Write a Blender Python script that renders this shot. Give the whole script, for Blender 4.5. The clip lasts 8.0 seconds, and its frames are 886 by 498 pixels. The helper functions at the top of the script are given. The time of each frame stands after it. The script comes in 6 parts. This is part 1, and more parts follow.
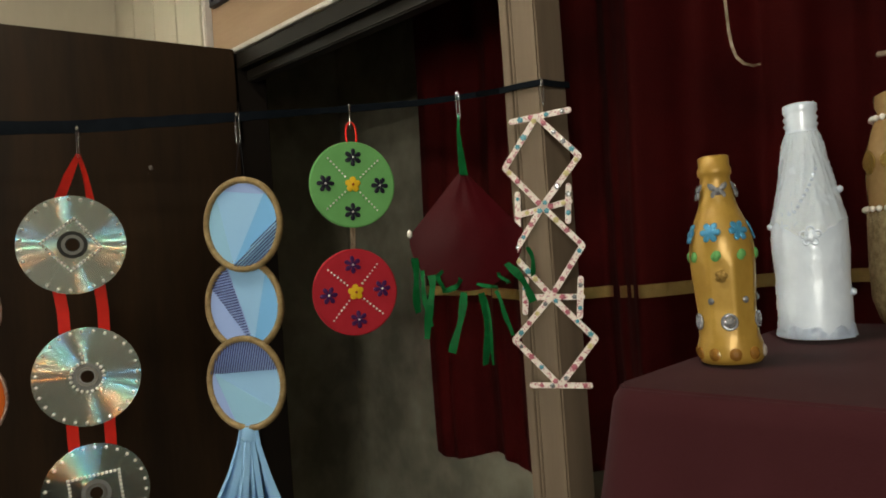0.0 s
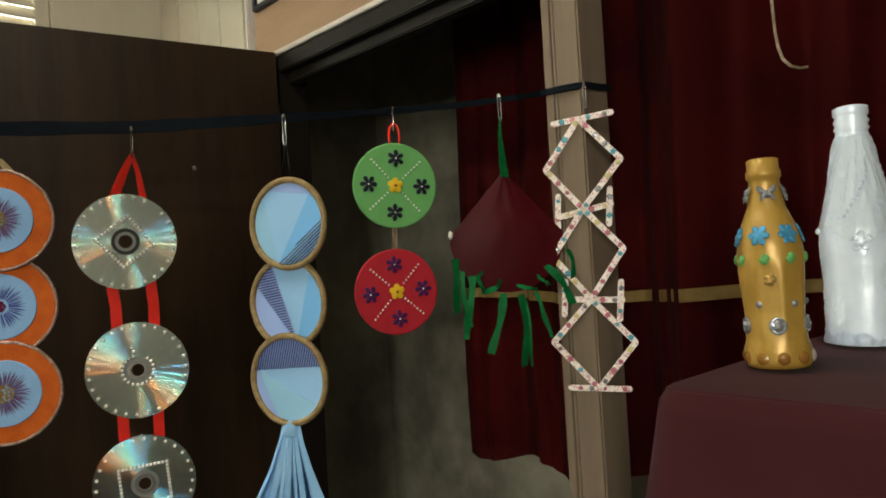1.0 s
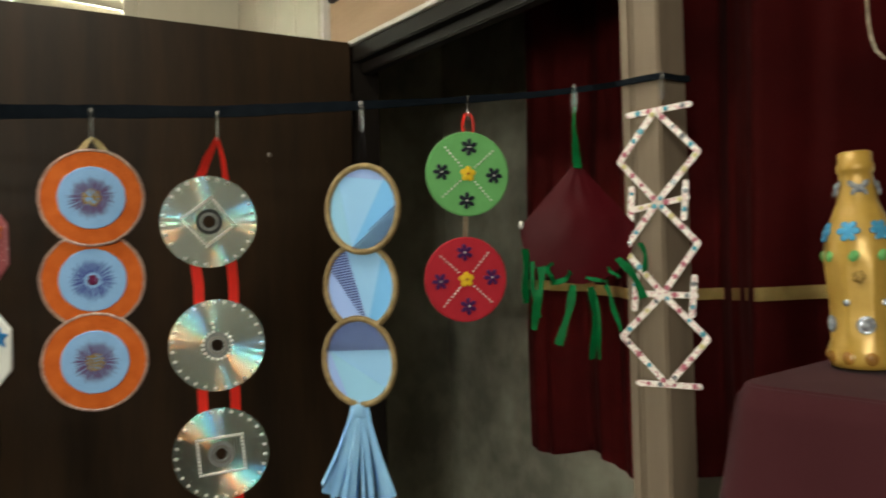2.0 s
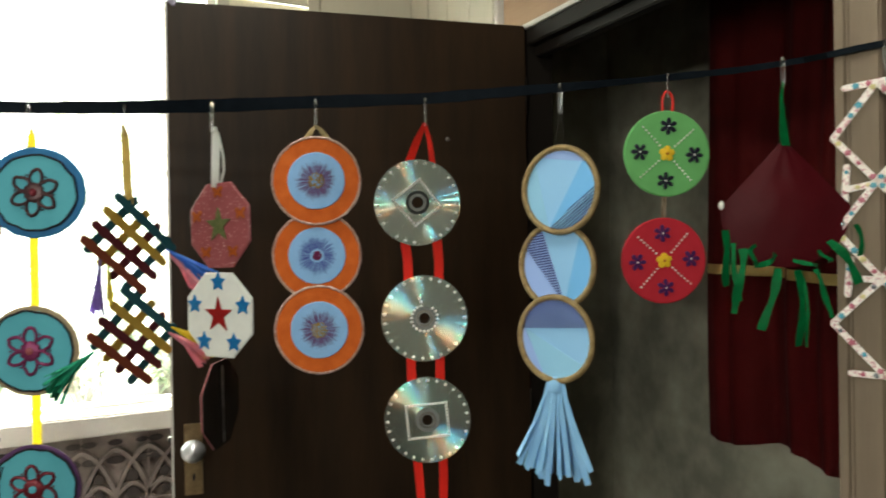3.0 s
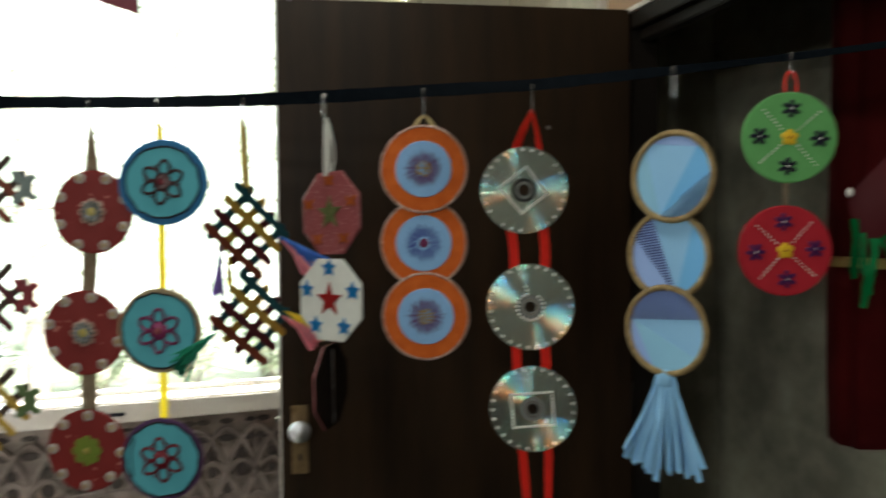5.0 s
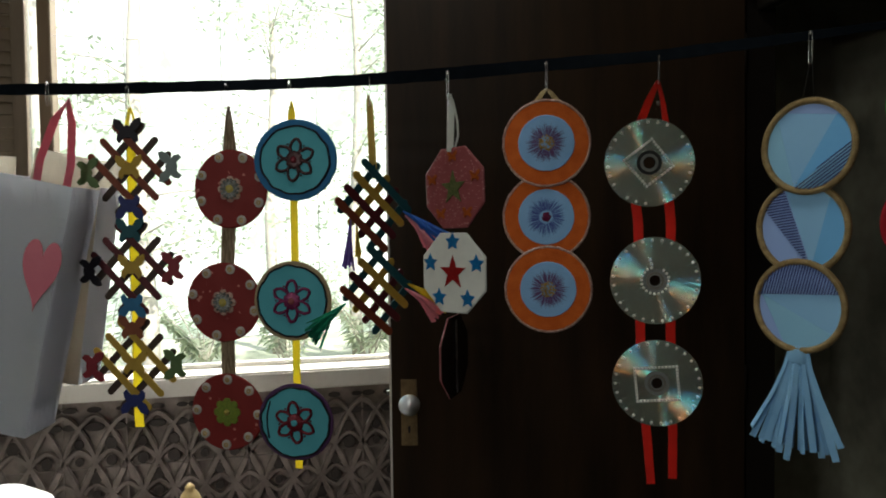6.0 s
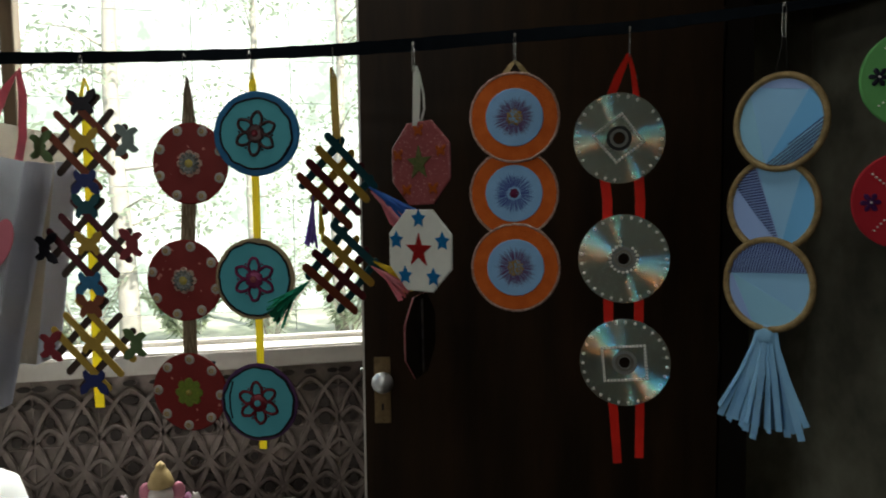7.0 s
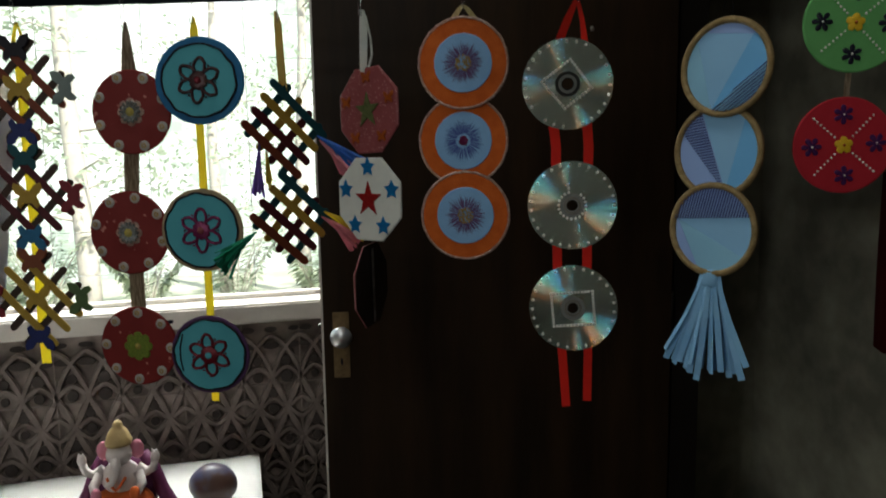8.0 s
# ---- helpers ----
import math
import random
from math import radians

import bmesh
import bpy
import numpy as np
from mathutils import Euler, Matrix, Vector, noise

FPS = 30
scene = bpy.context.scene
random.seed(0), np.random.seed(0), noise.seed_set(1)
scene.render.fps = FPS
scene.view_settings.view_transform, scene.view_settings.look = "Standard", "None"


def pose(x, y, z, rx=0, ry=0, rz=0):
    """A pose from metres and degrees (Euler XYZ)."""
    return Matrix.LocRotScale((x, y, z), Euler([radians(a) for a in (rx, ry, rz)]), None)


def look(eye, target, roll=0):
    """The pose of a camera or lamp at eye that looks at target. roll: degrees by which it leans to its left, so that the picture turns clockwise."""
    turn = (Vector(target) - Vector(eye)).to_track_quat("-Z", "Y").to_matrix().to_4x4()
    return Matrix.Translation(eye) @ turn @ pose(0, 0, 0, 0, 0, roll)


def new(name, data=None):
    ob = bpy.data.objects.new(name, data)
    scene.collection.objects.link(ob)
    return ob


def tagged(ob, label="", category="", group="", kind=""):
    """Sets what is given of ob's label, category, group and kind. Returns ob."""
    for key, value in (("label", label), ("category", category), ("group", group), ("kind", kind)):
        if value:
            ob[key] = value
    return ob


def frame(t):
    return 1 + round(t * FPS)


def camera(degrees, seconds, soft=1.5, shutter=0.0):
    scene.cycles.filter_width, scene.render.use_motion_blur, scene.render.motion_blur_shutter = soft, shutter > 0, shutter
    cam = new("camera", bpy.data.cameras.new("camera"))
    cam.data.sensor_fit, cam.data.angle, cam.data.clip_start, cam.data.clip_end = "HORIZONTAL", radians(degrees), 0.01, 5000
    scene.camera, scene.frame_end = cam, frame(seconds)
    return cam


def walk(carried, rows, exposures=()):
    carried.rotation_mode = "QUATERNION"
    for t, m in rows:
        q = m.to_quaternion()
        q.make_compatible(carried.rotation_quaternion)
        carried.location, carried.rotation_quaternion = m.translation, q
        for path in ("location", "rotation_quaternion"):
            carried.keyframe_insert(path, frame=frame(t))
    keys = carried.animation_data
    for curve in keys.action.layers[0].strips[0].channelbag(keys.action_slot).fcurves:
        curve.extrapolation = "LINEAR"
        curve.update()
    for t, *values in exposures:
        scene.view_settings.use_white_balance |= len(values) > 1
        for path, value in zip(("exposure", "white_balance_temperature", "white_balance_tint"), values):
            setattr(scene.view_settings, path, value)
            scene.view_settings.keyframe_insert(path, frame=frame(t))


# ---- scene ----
cam = camera(65.0, 8.0, soft=1.8, shutter=0.5)
PATH = [
    (0, (0.142, 0.015, 1.462), (1.579, 1.405, 1.491), -4.0),
    (0.5, (0.139, 0.016, 1.461), (1.57, 1.413, 1.494), -3.8),
    (1, (0.127, 0.02, 1.46), (1.502, 1.472, 1.503), -3.3),
    (1.2, (0.128, 0.018, 1.459), (1.525, 1.448, 1.502), -3.0),
    (2.3, (0.088, 0.03, 1.452), (1.216, 1.681, 1.48), -1.2),
    (2.5, (0.067, 0.033, 1.453), (1.111, 1.739, 1.477), -1.3),
    (3, (0.037, 0.045, 1.449), (0.936, 1.831, 1.443), -0.9),
    (3.5, (0.02, 0.046, 1.449), (0.813, 1.882, 1.443), -0.8),
    (4, (0.021, 0.051, 1.449), (0.798, 1.894, 1.438), -0.8),
    (4.5, (0.027, 0.056, 1.447), (0.832, 1.887, 1.436), -0.6),
    (4.7, (0.030, 0.056, 1.442), (0.81, 1.898, 1.430), -0.5),
    (5, (0.019, 0.054, 1.444), (0.678, 1.943, 1.418), -0.6),
    (5.2, (0.016, 0.052, 1.439), (0.531, 1.984, 1.392), -0.5),
    (6.3, (-0.046, 0.056, 1.429), (0.378, 2.009, 1.348), -0.7),
    (6.5, (-0.027, 0.061, 1.434), (0.418, 2.008, 1.325), -0.5),
    (6.8, (-0.016, 0.073, 1.433), (0.439, 2.015, 1.288), -0.5),
    (7, (-0.005, 0.07, 1.431), (0.461, 2.011, 1.293), -0.6),
    (7.3, (-0.002, 0.065, 1.417), (0.538, 1.985, 1.266), -0.8),
    (7.5, (-0.008, 0.064, 1.419), (0.564, 1.973, 1.247), -1.0),
    (8, (0.018, 0.065, 1.412), (0.569, 1.971, 1.165), -0.9),
]
EXPOSURES = [(0, 2.65, 7500, 6), (1.2, 2.8, 7300, 3), (2.4, 3.05, 7000, 1), (3.2, 2.88, 6700, 1), (3.9, 2.55, 6600, 1), (5.0, 2.25, 6600, 1), (6.4, 1.18, 6500, 3), (7.5, 1.15, 6450, 2), (8.0, 1.25, 6400, 3)]
walk(cam, [(t, look(eye, target, roll)) for t, eye, target, roll in PATH], EXPOSURES)

# ---------------------------------------------------------------- light
world = bpy.data.worlds.new("World")
scene.world = world
world.use_nodes = True
sky = world.node_tree.nodes.new("ShaderNodeTexSky")
sky.sky_type, sky.sun_disc = "NISHITA", False
sky.sun_elevation, sky.sun_rotation = radians(45), radians(153)
world.node_tree.nodes["Background"].inputs[1].default_value = 0.15
world.node_tree.links.new(sky.outputs[0], world.node_tree.nodes["Background"].inputs[0])

sun = new("sun", bpy.data.lights.new("sun", "SUN"))
sun.data.energy, sun.data.angle, sun.data.color = 5.0, radians(0.5), (1.0, 0.95, 0.86)
sun.matrix_world = look((5.0, -5.0, 11.0), (0.0, 5.0, 0.0))


def area_lamp(name, eye, target, wide, high, watts):
    """An area lamp, for daylight at an opening of the room and for the ceiling tube."""
    lamp = new(name, bpy.data.lights.new(name, "AREA"))
    lamp.data.shape, lamp.data.size, lamp.data.size_y = "RECTANGLE", wide, high
    lamp.data.energy, lamp.data.color = watts, (1.0, 0.98, 0.94)
    lamp.matrix_world = look(eye, target)
    return lamp


# Strip lamps in slots added to the unseen west wall, narrow for thin streaks.
for z in (1.46, 1.74, 2.02, 2.20):
    area_lamp("added_slot_daylight", (-2.06, -1.3, z), (0, -1.3, z), 0.66, 0.04, 2.55)
# Lamp of the unseen ceiling tube, assumed from the light falling from above.
area_lamp("assumed_tube_glow", (0.0, 0.80, 2.80), (0.0, 0.80, 0.0), 0.06, 1.2, 3.0)
area_lamp("daylight_window", (-0.17, 2.80, 2.95), (-0.25, 1.70, 0.70), 1.1, 0.7, 74)

# ---------------------------------------------------------------- materials


def mat(name, col, col2=None, rough=0.6, metal=0.0, scale=12.0, fine=160.0, mix=0.5, bump=0.15, spec=0.28,
        sheen=0.0, clear=0.0, through_light=0.0, speck=None, speck_scale=600.0, speck_part=0.12, stretch=(1, 1, 1), anis=0.0):
    """A surface of two colours mixed by coarse and fine noise, with relief and uneven gloss."""
    m = bpy.data.materials.new(name)
    m.use_nodes = True
    nt = m.node_tree
    nodes, links = nt.nodes, nt.links
    p = nodes["Principled BSDF"]
    if col2 is None:
        col2 = tuple(c * 0.72 for c in col)
    tex = nodes.new("ShaderNodeTexCoord")
    mp = nodes.new("ShaderNodeMapping")
    mp.inputs["Scale"].default_value = stretch
    links.new(tex.outputs["Object"], mp.inputs["Vector"])
    n1 = nodes.new("ShaderNodeTexNoise")
    n1.inputs["Scale"].default_value, n1.inputs["Detail"].default_value = scale, 5
    n2 = nodes.new("ShaderNodeTexNoise")
    n2.inputs["Scale"].default_value, n2.inputs["Detail"].default_value = fine, 3
    for n in (n1, n2):
        links.new(mp.outputs[0], n.inputs["Vector"])
    ramp = nodes.new("ShaderNodeMapRange")
    ramp.inputs[1].default_value, ramp.inputs[2].default_value = 0.32, 0.68
    links.new(n1.outputs[0], ramp.inputs[0])
    both = nodes.new("ShaderNodeMath")
    both.operation = "MULTIPLY_ADD"
    links.new(n2.outputs[0], both.inputs[0])
    both.inputs[1].default_value = 0.6
    links.new(ramp.outputs[0], both.inputs[2])
    amount = nodes.new("ShaderNodeMath")
    amount.operation = "MULTIPLY"
    amount.use_clamp = True
    amount.inputs[1].default_value = mix
    links.new(both.outputs[0], amount.inputs[0])
    mixer = nodes.new("ShaderNodeMix")
    mixer.data_type = "RGBA"
    links.new(amount.outputs[0], mixer.inputs[0])
    mixer.inputs[6].default_value, mixer.inputs[7].default_value = (*col, 1), (*col2, 1)
    colour = mixer.outputs[2]
    if speck:
        v = nodes.new("ShaderNodeTexVoronoi")
        v.inputs["Scale"].default_value = speck_scale
        links.new(tex.outputs["Object"], v.inputs["Vector"])
        sep = nodes.new("ShaderNodeSeparateColor")
        links.new(v.outputs["Color"], sep.inputs[0])
        lt = nodes.new("ShaderNodeMath")
        lt.operation = "LESS_THAN"
        lt.inputs[1].default_value = speck_part
        links.new(sep.outputs[0], lt.inputs[0])
        mix2 = nodes.new("ShaderNodeMix")
        mix2.data_type = "RGBA"
        links.new(lt.outputs[0], mix2.inputs[0])
        links.new(colour, mix2.inputs[6])
        mix2.inputs[7].default_value = (*speck, 1)
        colour = mix2.outputs[2]
    links.new(colour, p.inputs["Base Color"])
    p.inputs["Metallic"].default_value = metal
    p.inputs["Specular IOR Level"].default_value = spec
    p.inputs["Sheen Weight"].default_value = sheen
    p.inputs["Coat Weight"].default_value = clear
    p.inputs["Anisotropic"].default_value = anis
    gloss = nodes.new("ShaderNodeMapRange")
    gloss.inputs[3].default_value, gloss.inputs[4].default_value = rough * 0.8, min(1.0, rough * 1.2)
    links.new(n1.outputs[0], gloss.inputs[0])
    links.new(gloss.outputs[0], p.inputs["Roughness"])
    if bump:
        b = nodes.new("ShaderNodeBump")
        b.inputs["Strength"].default_value, b.inputs["Distance"].default_value = bump, 0.002
        links.new(n2.outputs[0], b.inputs["Height"])
        links.new(b.outputs[0], p.inputs["Normal"])
    if through_light:
        out = nodes["Material Output"]
        tr = nodes.new("ShaderNodeBsdfTranslucent")
        links.new(colour, tr.inputs[0])
        ms = nodes.new("ShaderNodeMixShader")
        ms.inputs[0].default_value = through_light
        links.new(p.outputs[0], ms.inputs[1])
        links.new(tr.outputs[0], ms.inputs[2])
        links.new(ms.outputs[0], out.inputs[0])
    return m


def disc_metal(name):
    """The grooved side of a compact disc: a dim mirror whose fine rings split light into red, green and blue streaks."""
    m = bpy.data.materials.new(name)
    m.use_nodes = True
    nodes, links = m.node_tree.nodes, m.node_tree.links
    p = nodes["Principled BSDF"]
    p.inputs["Base Color"].default_value = (0.60, 0.68, 0.67, 1)
    p.inputs["Metallic"].default_value, p.inputs["Roughness"].default_value = 1.0, 0.13
    tan = nodes.new("ShaderNodeTangent")
    tan.direction_type, tan.axis = "RADIAL", "Y"
    geo = nodes.new("ShaderNodeNewGeometry")
    total = p.outputs[0]
    for col, lean in (((1.0, 0.30, 0.06), -0.07), ((0.75, 0.85, 0.7), -0.02), ((0.20, 0.9, 0.55), 0.03), ((0.10, 0.45, 1.0), 0.08)):
        g = nodes.new("ShaderNodeBsdfAnisotropic")
        g.inputs["Color"].default_value = (*[c * 0.22 for c in col], 1)
        g.inputs["Roughness"].default_value, g.inputs["Anisotropy"].default_value = 0.20, 0.97
        links.new(tan.outputs[0], g.inputs["Tangent"])
        sc = nodes.new("ShaderNodeVectorMath")
        sc.operation = "SCALE"
        sc.inputs["Scale"].default_value = lean
        links.new(tan.outputs[0], sc.inputs[0])
        ad = nodes.new("ShaderNodeVectorMath")
        links.new(sc.outputs[0], ad.inputs[0])
        links.new(geo.outputs["Normal"], ad.inputs[1])
        no = nodes.new("ShaderNodeVectorMath")
        no.operation = "NORMALIZE"
        links.new(ad.outputs[0], no.inputs[0])
        links.new(no.outputs[0], g.inputs["Normal"])
        s = nodes.new("ShaderNodeAddShader")
        links.new(total, s.inputs[0])
        links.new(g.outputs[0], s.inputs[1])
        total = s.outputs[0]
    links.new(total, nodes["Material Output"].inputs[0])
    return m


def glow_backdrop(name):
    """A glowing sheet: bright hazy sky and far pale foliage painted as emission."""
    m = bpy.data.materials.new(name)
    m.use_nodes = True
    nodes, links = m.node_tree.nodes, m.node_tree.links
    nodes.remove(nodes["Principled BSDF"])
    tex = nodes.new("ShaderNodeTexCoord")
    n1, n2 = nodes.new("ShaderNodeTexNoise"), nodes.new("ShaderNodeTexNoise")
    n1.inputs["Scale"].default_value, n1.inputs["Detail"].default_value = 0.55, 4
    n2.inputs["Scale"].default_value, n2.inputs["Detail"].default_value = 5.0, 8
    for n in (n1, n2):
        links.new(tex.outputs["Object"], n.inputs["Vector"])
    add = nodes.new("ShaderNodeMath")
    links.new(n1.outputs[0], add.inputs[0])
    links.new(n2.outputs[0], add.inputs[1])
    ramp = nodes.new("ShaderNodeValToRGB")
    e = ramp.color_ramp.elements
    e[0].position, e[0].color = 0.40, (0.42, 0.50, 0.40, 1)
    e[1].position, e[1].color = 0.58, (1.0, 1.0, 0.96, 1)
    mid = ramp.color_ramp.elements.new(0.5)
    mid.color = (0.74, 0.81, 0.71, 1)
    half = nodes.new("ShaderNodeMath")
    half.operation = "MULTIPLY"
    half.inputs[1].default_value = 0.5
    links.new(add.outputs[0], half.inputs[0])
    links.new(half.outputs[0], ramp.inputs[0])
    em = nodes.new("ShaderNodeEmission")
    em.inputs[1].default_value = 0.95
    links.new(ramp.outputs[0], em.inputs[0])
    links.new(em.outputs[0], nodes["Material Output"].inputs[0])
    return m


M_DOOR = mat("brown_door_paint", (0.031, 0.0165, 0.0078), (0.0105, 0.0056, 0.0027), spec=0.20, rough=0.42, scale=4.5, fine=40, mix=0.8, bump=0.08, stretch=(3, 3, 0.35))
M_FRAME = mat("dark_frame_paint", (0.011, 0.008, 0.006), (0.006, 0.0045, 0.0035), spec=0.25, rough=0.55, scale=8, fine=90, bump=0.1)
M_POST = mat("bare_timber", (0.225, 0.17, 0.12), (0.14, 0.105, 0.074), rough=0.65, scale=5, fine=70, mix=0.7, bump=0.12, stretch=(4, 4, 0.3))
M_PLY = mat("plywood_panel", (0.36, 0.23, 0.14), (0.24, 0.15, 0.09), rough=0.6, scale=4, fine=50, mix=0.7, stretch=(3, 0.4, 3))
M_TRIM = mat("pale_trim", (0.62, 0.58, 0.53), (0.45, 0.41, 0.37), rough=0.5, scale=20, fine=150)
M_CREAM = mat("cream_board", (0.51, 0.47, 0.37), (0.40, 0.36, 0.28), rough=0.6, scale=3, fine=60, mix=0.6, stretch=(1, 1, 0.3))
M_WALL = mat("stained_grey_wall", (0.52, 0.50, 0.39), (0.17, 0.16, 0.125), rough=0.85, scale=2.6, fine=17, mix=0.85, bump=0.2, stretch=(1, 1, 0.85))
M_ROOM = mat("room_plaster", (0.14, 0.128, 0.108), (0.11, 0.10, 0.084), rough=0.85, scale=2, fine=60, bump=0.2)
M_SILL = mat("sill_paint", (0.72, 0.68, 0.62), (0.55, 0.50, 0.45), rough=0.45, scale=6, fine=80, mix=0.6)
M_JALI = mat("mottled_clay_block", (0.31, 0.255, 0.228), (0.15, 0.12, 0.107), rough=0.85, scale=9, fine=60, mix=0.95, bump=0.5)
M_FLOOR = mat("stone_floor", (0.075, 0.069, 0.060), (0.045, 0.041, 0.036), rough=0.5, scale=3, fine=40)
M_GRILL = mat("grey_wire", (0.45, 0.45, 0.43), rough=0.45, metal=0.6, bump=0)
M_CURTAIN = mat("maroon_curtain", (0.092, 0.0038, 0.0042), (0.026, 0.0011, 0.0013), rough=0.8, scale=5, fine=350, mix=0.6, sheen=0.01, bump=0.25, spec=0.12)
M_GOLDBAND = mat("gold_braid", (0.50, 0.36, 0.14), (0.33, 0.22, 0.08), rough=0.5, metal=0.35, scale=40, fine=500, bump=0.4)
M_CLOTH = mat("maroon_tablecloth", (0.048, 0.0092, 0.0125), (0.034, 0.006, 0.0085), rough=0.85, scale=7, fine=700, mix=0.5, sheen=0.03, bump=0.1, spec=0.15)
M_WHITECLOTH = mat("white_cloth", (0.92, 0.92, 0.90), (0.80, 0.80, 0.78), rough=0.85, scale=10, fine=400, mix=0.4, bump=0.3)
M_BAND = mat("navy_felt_band", (0.0055, 0.0085, 0.0125), (0.0026, 0.004, 0.006), rough=0.85, scale=60, fine=700, bump=0.5, spec=0.06)
M_STEEL = mat("bright_steel", (0.75, 0.75, 0.74), rough=0.22, metal=1.0, bump=0)
M_BRASSPLATE = mat("worn_brass", (0.42, 0.30, 0.16), (0.22, 0.15, 0.08), rough=0.42, metal=0.8, scale=40, fine=200, mix=0.8)
M_KNOB = mat("aluminium_knob", (0.72, 0.74, 0.76), (0.5, 0.5, 0.52), rough=0.35, metal=0.7, scale=30, fine=150)
M_CD = disc_metal("compact_disc")
M_HUB = mat("clear_hub", (0.34, 0.35, 0.34), (0.26, 0.27, 0.26), rough=0.2, metal=0.5, scale=80, bump=0, clear=0.5)
M_HUBDARK = mat("smoky_hub", (0.035, 0.037, 0.037), (0.02, 0.021, 0.021), rough=0.2, spec=0.5, scale=80, bump=0, clear=0.5)
M_PEARL = mat("pearl_bead", (0.82, 0.80, 0.74), (0.75, 0.72, 0.66), rough=0.22, scale=60, bump=0, clear=0.5)
M_BUTTON = mat("dull_pearl_button", (0.46, 0.41, 0.37), (0.34, 0.30, 0.27), rough=0.35, scale=60, bump=0)
M_SCUFF = mat("bare_scuff", (0.13, 0.11, 0.095), rough=0.7, scale=60)
M_HOLESHADE = mat("painted_hole_shade", (0.06, 0.048, 0.043), (0.03, 0.024, 0.021), rough=0.95, scale=20)
M_BACKING = mat("mottled_block_backing", (0.38, 0.31, 0.277), (0.14, 0.113, 0.10), rough=0.9, scale=9, fine=40, mix=0.95)
M_REDRIBBON = mat("red_satin", (0.74, 0.022, 0.012), (0.58, 0.012, 0.009), rough=0.4, scale=50, fine=600, sheen=0.1, through_light=0.12)
M_YELLOW = mat("yellow_ribbon", (0.90, 0.79, 0.12), (0.84, 0.70, 0.09), rough=0.5, scale=50, fine=500, through_light=0.75)
M_WHITERIB = mat("white_ribbon", (0.80, 0.80, 0.77), rough=0.5, scale=50, fine=500, mix=0.2, through_light=0.3)
M_GOLDRIB = mat("gold_lace", (0.48, 0.36, 0.17), (0.28, 0.20, 0.09), rough=0.5, metal=0.3, scale=200, fine=900, mix=0.8, bump=0.6, through_light=0.15)
M_GOLDSATIN = mat("gold_satin", (0.62, 0.49, 0.18), (0.45, 0.34, 0.11), rough=0.45, scale=60, through_light=0.5)
M_BROWNLACE = mat("brown_lace", (0.62, 0.50, 0.37), (0.22, 0.16, 0.10), rough=0.7, scale=90, fine=500, mix=0.95, bump=0.9, through_light=0.3, stretch=(5, 1, 0.6))
M_ORANGE = mat("orange_felt", (0.60, 0.125, 0.013), (0.46, 0.082, 0.009), rough=0.8, scale=60, fine=500, mix=0.7, bump=0.4)
M_SILVERTRIM = mat("glitter_silver", (0.68, 0.55, 0.48), (0.36, 0.20, 0.15), rough=0.35, metal=0.6, scale=400, fine=900, mix=0.9, bump=0.6)
M_SKYBLUE = mat("sky_blue_felt", (0.25, 0.45, 0.72), (0.20, 0.37, 0.62), rough=0.8, scale=50, fine=500, bump=0.3)
M_VIOLET = mat("violet_ink", (0.085, 0.05, 0.15), (0.12, 0.06, 0.14), rough=0.6, scale=200)
M_INDIGO = mat("indigo_ink", (0.045, 0.075, 0.26), (0.06, 0.09, 0.31), rough=0.6, scale=200)
M_SILVERGLIT = mat("silver_glitter", (0.62, 0.63, 0.60), (0.10, 0.10, 0.09), rough=0.25, metal=0.5, scale=420, fine=900, mix=1.0, bump=0.5)
M_HONEY = mat("honey_gem", (0.46, 0.34, 0.05), (0.30, 0.26, 0.08), rough=0.2, spec=0.6, scale=300, mix=0.8)
M_LIMEGLIT = mat("lime_glitter", (0.22, 0.28, 0.03), (0.12, 0.17, 0.02), rough=0.4, metal=0.2, scale=500, fine=900, mix=0.9, bump=0.5)
M_GOLDGLIT = mat("gold_glitter", (0.55, 0.38, 0.12), (0.30, 0.18, 0.05), rough=0.3, metal=0.6, scale=500, fine=900, mix=0.9, bump=0.5)
M_MAGENTA = mat("magenta_glitter", (0.20, 0.018, 0.09), (0.11, 0.01, 0.05), rough=0.35, metal=0.3, scale=500, mix=0.9, bump=0.4)
M_OXBLOOD = mat("dark_red_glitter", (0.20, 0.012, 0.025), (0.09, 0.006, 0.012), rough=0.35, metal=0.3, scale=500, mix=0.9, bump=0.4)
M_SEPIA = mat("dark_brown_glitter", (0.06, 0.02, 0.02), (0.03, 0.01, 0.012), rough=0.35, metal=0.3, scale=500, mix=0.9, bump=0.4)
M_REDDISC = mat("crimson_board", (0.20, 0.012, 0.010), (0.15, 0.008, 0.007), rough=0.6, scale=25, fine=300, mix=0.6, speck=(0.45, 0.16, 0.13), speck_scale=260, speck_part=0.012)
M_TEAL = mat("turquoise_felt", (0.10, 0.40, 0.47), (0.08, 0.33, 0.40), rough=0.8, scale=30, fine=400, bump=0.3)
M_BLUERIM = mat("cobalt_rim", (0.010, 0.145, 0.33), (0.007, 0.10, 0.25), rough=0.6, scale=60, fine=400)
M_TANRIM = mat("tan_rim", (0.36, 0.28, 0.17), (0.26, 0.19, 0.11), rough=0.7, scale=60, fine=400)
M_PURPLERIM = mat("plum_rim", (0.08, 0.03, 0.10), (0.05, 0.02, 0.07), rough=0.7, scale=60, fine=400)
M_BLACKYARN = mat("black_yarn", (0.012, 0.012, 0.016), rough=0.8, scale=300, fine=900, bump=0.6)
